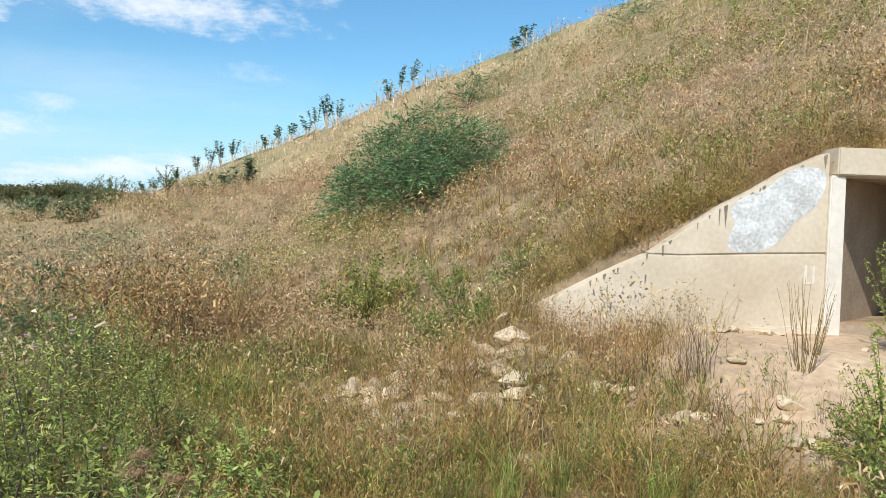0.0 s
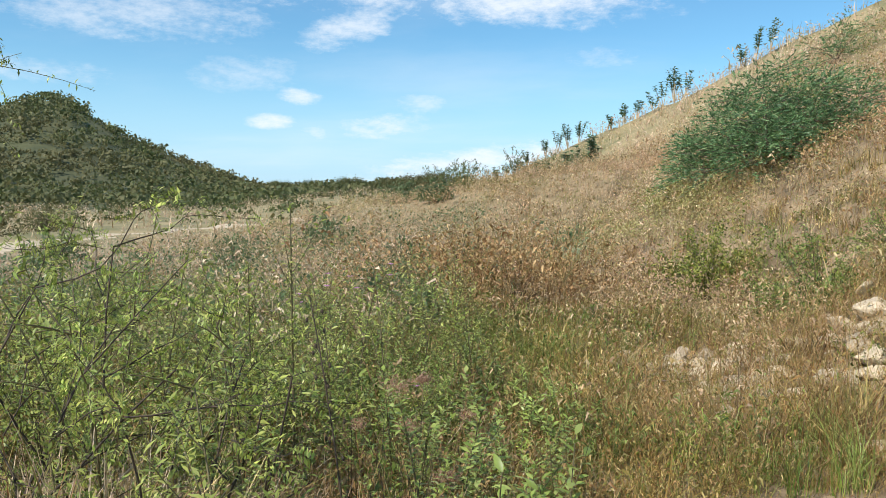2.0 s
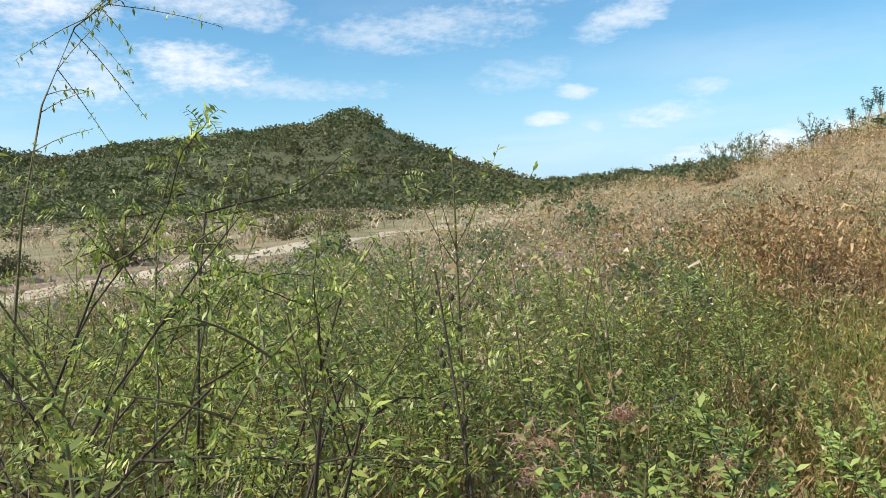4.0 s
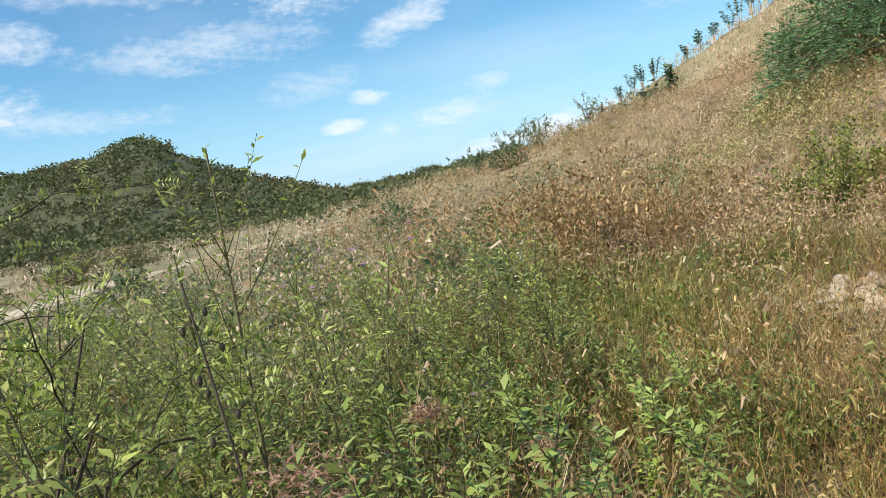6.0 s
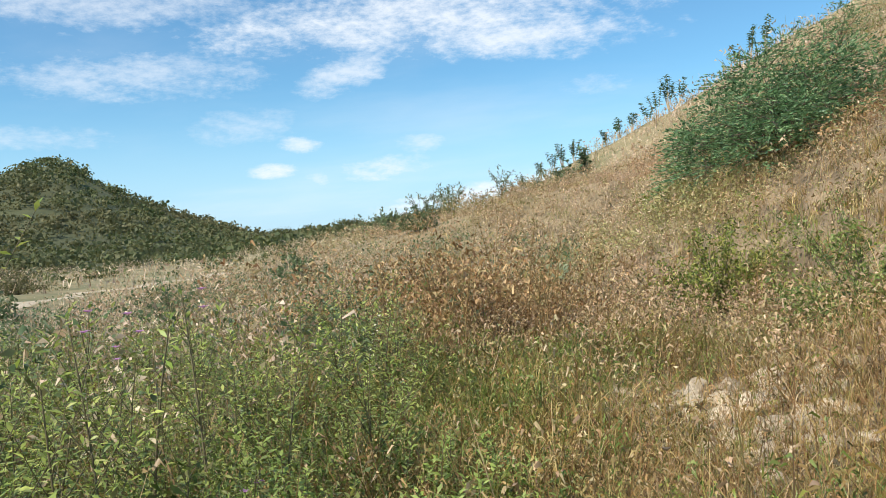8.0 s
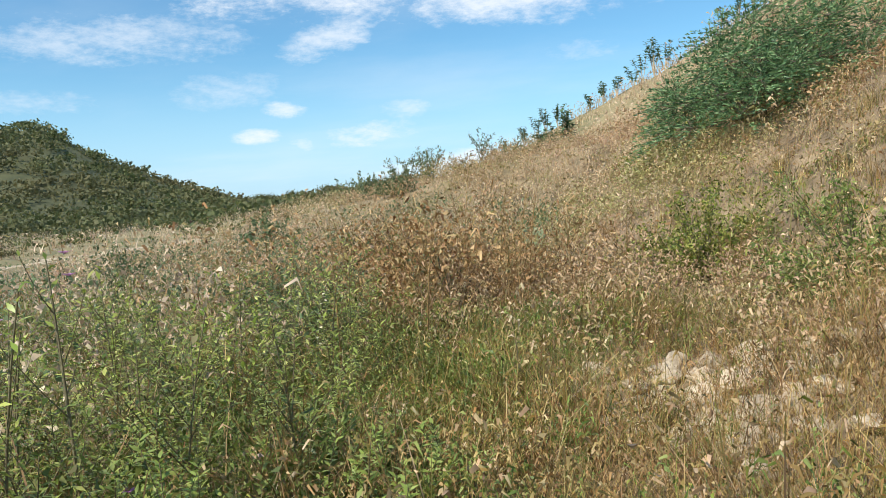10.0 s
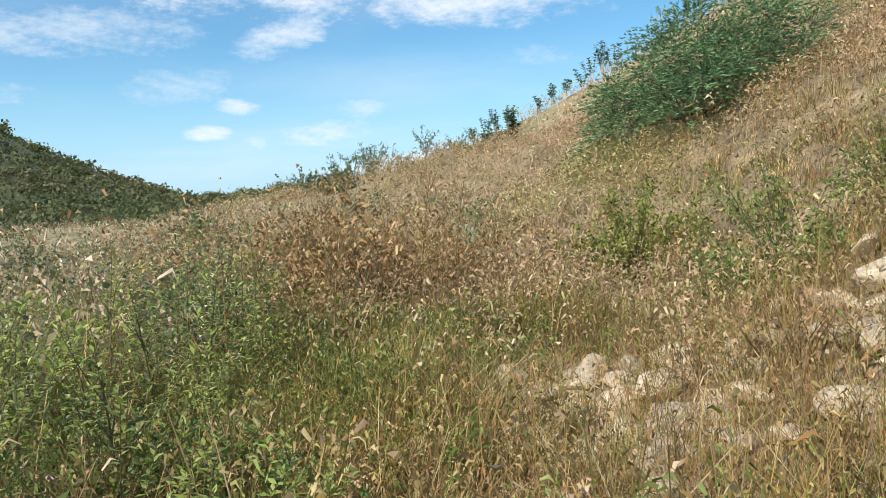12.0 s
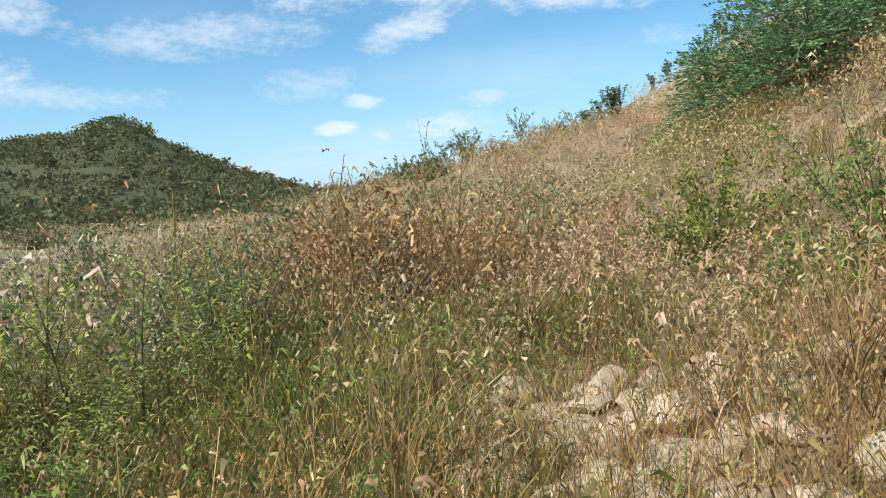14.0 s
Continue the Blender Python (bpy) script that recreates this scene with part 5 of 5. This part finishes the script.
# ---------------------------------------------------------------- shrubs on the flat and the bank
def dome_bush(r, name, label, w, h, n_shoot, leaf_mat, stem_mat, leaf, shoot_leaves=26, stretch=2.6, upright=0.5, ragged=0.25):
    """A rounded bush: many shoots fanning from the base, each set with small leaves."""
    ob = new(name)
    tagged(ob, label, "bush")
    sv, lp, ld = [], [], []
    for i in range(n_shoot):
        a, e = r.uniform(0, 2 * np.pi), np.arccos(r.uniform(0.08, 1.0))
        out = np.array([np.cos(a) * np.sin(e) * w / 2, np.sin(a) * np.sin(e) * w / 2, np.cos(e) * h]) * (1 + r.normal(0, ragged) * 0.6)
        out[2] = max(out[2], 0.08 * h)
        t = np.linspace(0, 1, 5)[:, None]
        p = out * t + np.array([0, 0, 1.0]) * 0.25 * h * (t - t * t) * upright * 2
        sv.append(tube(p, np.linspace(0.008, 0.002, 5), 3))
        tt = 1 - 0.75 * r.uniform(0, 1, shoot_leaves) ** 1.4
        b = np.stack([np.interp(tt, t[:, 0], p[:, c]) for c in range(3)], 1) + r.normal(0, 0.035 * w, (shoot_leaves, 3)) * 0.6
        lp.append(b)
    lp = np.concatenate(lp)
    lp[:, 2] = np.maximum(lp[:, 2], 0.03)
    part_q("branchwork", join(sv), stem_mat, ob)["kind"] = "stuff"
    part_q("foliage", chips(r, lp, leaf, stretch), leaf_mat, ob)
    return ob


stand(dome_bush(rng, "grey_bush", "low grey-green bush with fine leaves", 2.0, 0.95, 110, M_GREYLEAF, M_STEM, 0.06, 34), -5.9, 12.3)
stand(dome_bush(rng, "grey_bush", "low grey-green bush with fine leaves", 1.3, 0.8, 70, M_GREYLEAF, M_STEM, 0.055, 30), -4.9, 11.0, 60)
stand(dome_bush(rng, "red_brown_shrub", "dry red-brown shrub, bare stems showing", 1.9, 1.25, 120, M_BROWNLEAF, M_DARKSTEM, 0.04, 22, 3.2, 0.8), -5.3, 13.8)
stand(dome_bush(rng, "red_brown_shrub", "dry red-brown shrub, bare stems showing", 1.2, 0.9, 70, M_BROWNLEAF, M_DARKSTEM, 0.04, 20, 3.2, 0.8), -4.1, 12.6, 50)
stand(dome_bush(rng, "plain_bush", "dark green bush on the plain", 1.3, 1.25, 70, M_GREYLEAF, M_STEM, 0.07, 26), -10.5, 14.0)
stand(dome_bush(rng, "green_bush", "bushy green shrub among dry grass", 2.0, 1.1, 150, M_OLIVE, M_STEM, 0.065, 52, 2.8, 0.9, 0.4), -1.6, 15.4)
stand(dome_bush(rng, "green_bush", "bushy green shrub among dry grass", 1.9, 1.05, 150, M_BUSH, M_STEM, 0.06, 52, 3.5, 0.9, 0.4), 0.1, 12.75, 70)
stand(dome_bush(rng, "green_bush", "small green shrub by the stones", 1.1, 0.7, 70, M_BUSH, M_STEM, 0.045, 34, 3.5, 0.9), 1.0, 13.2, 30)
stand(dome_bush(rng, "green_bush", "yellow-green bush beside the stream bed", 1.1, 1.0, 110, M_LEAF, M_STEM, 0.05, 44, 3.0, 0.8), 3.55, 7.6, 30)
stand(dome_bush(rng, "green_bush", "yellow-green bush beside the stream bed", 0.9, 1.15, 90, M_YLEAF, M_STEM, 0.045, 40, 3.0, 0.9), 3.1, 6.5, 10)
stand(dome_bush(rng, "green_bush", "leafy green sprig before the culvert mouth", 0.7, 1.3, 60, M_YLEAF, M_STEM, 0.05, 30, 3.0, 0.9), 5.2, 10.3, 10)
for px, py, w, h in ((-13.5, 22, 1.6, 0.9), (-18, 16, 1.8, 0.8), (-24.5, 13, 2.6, 0.9), (-27, 17, 2.8, 1.0), (-23, 9, 2.4, 0.9), (-15, 30, 1.8, 1.0), (-9.5, 19.5, 1.2, 0.7), (-12, 27, 1.4, 0.8), (-21, 34, 2.2, 1.1), (-29, 22, 2.6, 1.0), (-33, 28, 3.0, 1.2), (-8.0, 17.5, 1.0, 0.7)):
    stand(dome_bush(rng, "plain_bush", "low olive bush in dry grass on the plain", w, h, 70, M_GREYLEAF if w < 2 else M_SCRUB, M_STEM, 0.11, 26, 2.2), px, py, rng.uniform(0, 360))


def tall_tuft(r, name, label, mat, n, h, spread, bend, w=0.008):
    ob = new(name, quads_mesh(name, *blades(r, n, h, w, spread, bend, 4), mat))
    return tagged(ob, label, "grass tuft")


stand(tall_tuft(rng, "straw_tuft", "tall tuft of pale straw-yellow grass", M_DRY, 90, 1.2, 0.22, 0.5), -1.05, 14.6)
stand(tall_tuft(rng, "straw_tuft", "tall tuft of pale straw-yellow grass", M_DRY, 70, 1.0, 0.2, 0.5), -0.75, 14.9)
for px, py, n, h in ((0.15, 6.9, 70, 0.6), (0.55, 7.0, 60, 0.55), (-0.1, 7.6, 50, 0.5), (0.9, 7.4, 60, 0.55), (0.3, 8.3, 50, 0.5), (1.2, 6.4, 60, 0.55)):
    stand(tall_tuft(rng, "lush_tuft", "lush bright green grass tuft by the stones", M_YLEAF, n, h, 0.14, 0.7), px, py)


def stalk_clump(r, n, h):
    ob = new("stalk_clump")
    tagged(ob, "clump of dry upright stalks on bare earth", "dead plant", "dry stalk clumps")
    for _ in range(n):
        a, q, ln = r.uniform(0, 6.28), 0.12 * math.sqrt(r.uniform()), h * r.uniform(0.55, 1.1)
        t = np.linspace(0, 1, 5)[:, None]
        p = np.array([q * math.cos(a), q * math.sin(a), -0.02]) + np.array([math.cos(a) * 0.22, math.sin(a) * 0.22, 1.0]) * ln * t + r.normal(0, 0.012, (5, 3)) * t
        part_q("stalk", tube(p, np.linspace(0.004, 0.0018, 5), 4), M_DRY, ob)
    return ob


stand(stalk_clump(rng, 22, 0.95), 3.75, 9.6)
stand(stalk_clump(rng, 16, 0.8), 4.05, 10.0)


def twiggy(r, h, n, spread):
    ob = new("twiggy_shrub")
    tagged(ob, "leafless twiggy brown shrub with purple-brown shoots", "shrub", "leafless shrubs")
    part_q("branchwork", blades(r, n, h, 0.007, spread, 0.55, 4), M_DARKSTEM, ob)["kind"] = "stuff"
    pts = r.normal(0, 1, (120, 3)) * np.array([spread * 1.6, spread * 1.6, h * 0.2]) + np.array([0, 0, h * 0.6])
    part_q("withered_leaves", chips(r, pts, 0.03, 2.5), M_BROWNLEAF, ob)
    return ob


stand(twiggy(rng, 0.95, 60, 0.22), 2.55, 9.7)
stand(twiggy(rng, 0.7, 40, 0.2), 1.9, 9.9, 50)
for px, py, h in ((-4.6, 10.2, 0.9), (-3.7, 11.6, 0.9), (-6.4, 13.3, 1.1), (-5.2, 15.4, 0.9)):
    stand(twiggy(rng, h, 36, 0.16), px, py, rng.uniform(0, 360))


# slender stalks rising above the herbs
for px, py, h in ((-4.19, 13.18, 2.0), (-3.72, 11.01, 1.65), (-3.72, 13.14, 1.7), (-3.83, 9.6, 1.5), (-4.5, 12.4, 1.5), (-3.2, 12.2, 1.3), (-4.9, 13.3, 1.6), (-2.9, 13.5, 1.3), (-3.4, 12.9, 1.5), (-2.4, 14.2, 1.2), (-4.0, 11.8, 1.6), (-4.4, 13.9, 1.7), (-3.0, 11.4, 1.2), (-5.1, 12.0, 1.4), (-3.55, 13.8, 1.6)):
    w = make_weed(rng, "slender_stalk", "slender dry stalk with a few small leaves", "herb", "slender stalks", h, 11, 0.04, 0.016, M_BROWNLEAF, 0.04, 2, 0.4, 0.12, M_STALK)
    stand(w, px, py, rng.uniform(0, 360))


# feathery shrubs along the terrace
for i in range(14):
    px, py = -7.9 - 0.62 * i + low_rng.normal(0, 0.25), 30.6 + low_rng.normal(0, 1.0)
    ob = arching_shrub(low_rng, "feathery_shrub", "thin feathery shrub on the grassy terrace", low_rng.uniform(0.9, 1.6), 7, 0.55, M_GREYLEAF, M_STALK, 0.10, 0.04, 0.03, 0.3, 7)
    stand(ob, px, py, low_rng.uniform(0, 360))
# herbs over the terrace and its slope
n = 1000
x, y = low_rng.uniform(-18, -4, n), low_rng.uniform(17, 34, n)
m = on_track(x, y) > 3
stuff("terrace_herbs", scatter(brown_far, x[m], y[m], low_rng, (0.6, 1.2)), M_BANKHERB, "pale seeding herbs over the terrace beside the bank", "weeds")
# yellow-green herbs below the thorn bush
n = 420
x, y = low_rng.normal(-2.6, 1.5, n), low_rng.normal(19.6, 1.0, n)
stuff("yellow_herbs", scatter(brown_far, x, y, low_rng, (0.5, 0.95)), M_YHERB, "yellow-green herbs on the bank below the thorn bush", "weeds")


# prickly pear among the herbs
def prickly_pear(r):
    ob = new("prickly_pear")
    tagged(ob, "small pale green prickly pear cactus with flat pads", "cactus")
    mat = solid_mat("cactus_skin", (0.26, 0.31, 0.15), (0.38, 0.42, 0.24), 12.0, 60.0, 0.55, 0.2)
    for dx, dz, tilt, yaw, sz in ((0, 0.16, 5, 0, 0.17), (-0.09, 0.42, -18, 20, 0.16), (0.10, 0.40, 24, -25, 0.15), (-0.16, 0.64, -10, 30, 0.13), (0.03, 0.62, 8, -10, 0.14), (0.2, 0.6, 20, 12, 0.12)):
        bm = bmesh.new()
        bmesh.ops.create_uvsphere(bm, u_segments=14, v_segments=9, radius=1)
        for v in bm.verts:
            k = 1 - 0.25 * max(0, -v.co.z)
            v.co = Vector((v.co.x * sz * 0.72 * k, v.co.y * sz * 0.17, v.co.z * sz))
        bmesh.ops.transform(bm, matrix=pose(dx, 0, dz, 0, tilt, yaw), verts=bm.verts[:])
        part("pad", bm, mat, ob)
    return ob


stand(prickly_pear(rng), -4.17, 16.1, 10, 0.72)


# ---------------------------------------------------------------- thorn bush on the bank
def thorn_bush(r, name, label, w, h, n_lump, sprays):
    """Feathery, layered bush: limbs from the base, sprays crowding lumps at uneven heights."""
    ob = new(name)
    tagged(ob, label, "bush")
    limbs, pts_l, dirs = [], [], []
    for i in range(n_lump):
        a = i * 2.4
        q = math.sqrt((i + 0.5) / n_lump)
        rr = w * 0.44 * q * r.uniform(0.8, 1.08)
        top = h * (1 - 0.72 * q ** 2.2) * r.uniform(0.75, 1.05)
        c = np.array([math.cos(a) * rr, math.sin(a) * rr * 0.8, 0])
        levels = max(1, int(top / 0.55))
        for lev in range(levels):
            cc = c * (1 + 0.12 * (levels - lev)) + np.array([0, 0, max(0.22, top - 0.35 - 0.5 * lev)]) + r.normal(0, 0.1, 3)
            if lev == 0:
                t = np.linspace(0, 1, 6)[:, None]
                limbs.append(tube(cc * 0.9 * t ** np.array([1.4, 1.4, 0.8]) + r.normal(0, 0.04, (6, 3)) * t, np.linspace(0.022, 0.005, 6), 5))
            for k in range(sprays):
                o = r.normal(0, 1, 3)
                o /= np.linalg.norm(o)
                start = cc + o * np.array([0.40, 0.40, 0.28]) * r.uniform(0.2, 1.0)
                way = np.array([c[0] * 0.35 + o[0], c[1] * 0.35 + o[1], 0.25 + 0.45 * o[2]])
                way /= np.linalg.norm(way)
                ln = r.uniform(0.22, 0.5)
                m2 = 13
                tt = r.uniform(0, 1, m2)
                sd = np.cross(way, [0, 0, 1.0])
                p = start + way * ln * tt[:, None] - np.array([0, 0, 0.2]) * (tt * tt)[:, None] * ln
                pts_l.append(p + sd * (r.uniform(-1, 1, m2) * 0.07 * (1.1 - tt))[:, None])
                dirs.append(np.tile(way, (m2, 1)) + sd * r.choice([-1, 1], m2)[:, None] * 0.8)
                if k % 5 == 0:
                    limbs.append(tube(np.array([cc, (cc + start) / 2, start, start + way * ln * 0.9]), [0.006, 0.005, 0.004, 0.002], 3))
    b, w2 = np.concatenate(pts_l), np.concatenate(dirs)
    b[:, 2] = np.maximum(b[:, 2], -0.3)
    n = len(b)
    lv, lf = join(limbs)
    b[:, 2] += 0.24 * b[:, 0] + 0.10 * b[:, 1]
    lv[:, 2] += 0.24 * lv[:, 0] + 0.10 * lv[:, 1]
    part_q("branchwork", (lv, lf), M_BARK, ob)["kind"] = "stuff"
    w2 = w2 / np.linalg.norm(w2, axis=1)[:, None]
    e = np.cross(w2, r.normal(0, 1, (n, 3)))
    e /= np.linalg.norm(e, axis=1)[:, None]
    ln, wd = r.uniform(0.055, 0.10, n)[:, None], r.uniform(0.016, 0.032, n)[:, None]
    v = np.stack([b, b + w2 * ln * 0.5 + e * wd * 0.5, b + w2 * ln, b + w2 * ln * 0.5 - e * wd * 0.5], 1)
    part_q("foliage", (v.reshape(-1, 3), np.arange(4 * n).reshape(n, 4)), M_ACACIA, ob)["kind"] = "stuff"
    return ob


stand(thorn_bush(rng, "thorn_bush", "large dark green feathery thorn bush on the grassy bank", 4.5, 2.35, 50, 34), -0.8, 20.2, 0)
stand(thorn_bush(rng, "thorn_bush", "smaller dark thorn bush higher up the bank", 2.7, 1.6, 14, 16), 0.9, 30.6, 0)
stand(thorn_bush(rng, "thorn_bush", "low thorn bush near the crest of the bank", 2.6, 1.6, 10, 14), 7.6, 33.0, 0)


# ---------------------------------------------------------------- waxy shrubs along the crest
def waxy_shrub(r, h, n_stem):
    ob = new("waxy_shrub")
    tagged(ob, "upright shrub with bare pale stems and large waxy leaves", "shrub", "waxy shrubs on the crest")
    sv, b, w = [], [], []
    for i in range(n_stem):
        a = r.uniform(0, 6.28)
        out = np.array([math.cos(a), math.sin(a), 0]) * r.uniform(0.1, 0.55)
        t = np.linspace(0, 1, 5)[:, None]
        hh = h * r.uniform(0.7, 1.0)
        p = out * t + np.array([0, 0, hh]) * t + r.normal(0, 0.02, (5, 3)) * t
        sv.append(tube(p, np.linspace(0.024, 0.010, 5), 5))
        m2 = 26
        tt = np.linspace(0.45, 1.0, m2)
        q = np.stack([np.interp(tt, t[:, 0], p[:, c]) for c in range(3)], 1)
        ang = np.repeat(np.arange(m2 // 2) * 1.57, 2) + np.tile([0, np.pi], m2 // 2) + a
        b.append(q)
        w.append(np.stack([np.cos(ang), np.sin(ang), np.full(m2, 0.25) + r.normal(0, 0.3, m2)], 1))
    b, w = np.concatenate(b), np.concatenate(w)
    n = len(b)
    part_q("branchwork", join(sv), M_ROCK, ob, "pale bare stems")["kind"] = "stuff"
    part_q("foliage", leaves(b, w, np.tile([0, 0, 1.0], (n, 1)), r.uniform(0.16, 0.24, n), r.uniform(0.13, 0.19, n), 0.15, 3), M_CALO, ob)
    return ob


for px, h, n in ((-1.6, 1.75, 3), (-2.3, 1.9, 3), (-3.1, 1.3, 3), (-6.2, 1.6, 4), (-6.8, 2.1, 6), (-7.4, 1.9, 4), (-8.0, 1.3, 3), (-9.2, 1.4, 4), (-10.1, 1.3, 4), (-10.8, 1.1, 3), (-13.3, 1.7, 5), (-14.2, 1.7, 5), (-15.1, 1.6, 4), (-16.2, 1.3, 4), (-17.4, 1.4, 5), (-18.3, 1.3, 5), (-19.4, 1.2, 4), (4.4, 1.3, 4), (3.7, 1.1, 3), (-20.5, 1.1, 4)):
    stand(waxy_shrub(rng, h, n), px, 46.0 - 0.55 * px - rng.uniform(0.2, 1.6), rng.uniform(0, 360))
stand(waxy_shrub(rng, 1.6, 10), -7.5, 31.4)
stand(waxy_shrub(rng, 1.3, 7), -8.5, 32.3, 50)
stand(waxy_shrub(rng, 1.0, 6), -9.6, 33.2, 20)

# ---------------------------------------------------------------- scrub of the hills and trees of the low ridge


def scrub_clump(r, n, size):
    """Knobbly clump of leaf sprays, about two units across."""
    lumps = r.normal(0, 1, (7, 3)) * np.array([0.5, 0.5, 0.16]) + np.array([0, 0, 0.5])
    c = lumps[r.integers(0, 7, n)]
    o = r.normal(0, 1, (n, 3))
    o /= np.linalg.norm(o, axis=1)[:, None]
    p = c + o * np.array([0.45, 0.45, 0.38]) * r.uniform(0.6, 1.05, n)[:, None]
    p[:, 2] = np.maximum(p[:, 2], 0.02)
    o = o + r.normal(0, 0.35, (n, 3))
    e = np.cross(o, r.normal(0, 1, (n, 3)))
    e /= np.linalg.norm(e, axis=1)[:, None]
    d = np.cross(e, o)
    d /= np.linalg.norm(d, axis=1)[:, None]
    k = (size * r.uniform(0.6, 1.3, n))[:, None] * 0.5
    v = np.stack([p - d * k, p + e * k * 0.8, p + d * k, p - e * k * 0.8], 1)
    return v.reshape(-1, 3), np.arange(4 * n).reshape(n, 4)


scrubs = [scrub_clump(rng, 36, 0.35) for _ in range(6)]
n = 5200
a = np.radians(rng.uniform(18, 92, n))
dd = 95 + 235 * rng.uniform(0, 1, n) ** 0.8
x, y = -dd * np.sin(a), dd * np.cos(a)
turn = np.degrees(a)
keep = (dd > 108) | ((rng.uniform(0, 1, n) < 0.4) & (turn < 44))
x, y, dd = x[keep], y[keep], dd[keep]
stuff("hill_scrub", scatter(scrubs, x, y, rng, (0.75, 1.9), 0.05, 0.2, 0.8 + dd / 380), M_SCRUB, "dense dark olive scrub covering the far hills", "scrub")
x, y, d = field(rng, 260, 38, 108, 14, 86)
m = (on_track(x, y) > 4) & (bank_zone(x, y) < -3)
stuff("plain_scrub", scatter(scrubs, x[m], y[m], rng, (0.35, 1.0), 0.05, 0.1), M_SCRUB, "low olive scrub dotted over the dry plain", "scrub")


def ridge_tree(r, h, w):
    ob = new("ridge_tree")
    tagged(ob, "small dark spreading tree on the low ridge", "tree", "trees on the low ridge")
    sv = []
    t = np.linspace(0, 1, 5)[:, None]
    sv.append(tube(np.array([0.15, 0.1, 0]) * t + np.array([0, 0, h * 0.55]) * t, np.linspace(0.14, 0.07, 5), 6))
    ps = []
    for i in range(9):
        a = i * 2.4
        c = np.array([math.cos(a) * w * 0.38 * math.sqrt((i + 1) / 9), math.sin(a) * w * 0.38 * math.sqrt((i + 1) / 9), h * r.uniform(0.55, 0.85)])
        sv.append(tube(np.array([[0.12, 0.08, h * 0.4], c * 0.6 + np.array([0, 0, h * 0.2]), c]), [0.06, 0.04, 0.02], 4))
        ps.append(c + r.normal(0, 1, (150, 3)) * np.array([w * 0.14, w * 0.14, h * 0.10]))
    part_q("trunk", join(sv), M_BARK, ob)
    part_q("crown", chips(r, np.concatenate(ps), 0.26, 1.7), M_SCRUB, ob)
    return ob


for turn, rr, h, w in ((24.3, 118, 3.6, 4.4), (22.5, 120, 2.8, 4.0), (26.0, 122, 3.0, 4.6), (28.2, 124, 2.6, 4.4), (20.8, 121, 2.4, 4.2), (30.5, 140, 3.0, 4.6), (19.0, 122, 2.3, 4.0), (33.0, 165, 3.0, 5.0), (35.5, 190, 3.4, 5.5), (17.5, 124, 2.0, 3.8), (27.2, 115, 2.3, 3.4), (25.0, 112, 2.6, 3.6)):
    stand(ridge_tree(rng, h, w), -rr * math.sin(radians(turn)), rr * math.cos(radians(turn)), rng.uniform(0, 360))
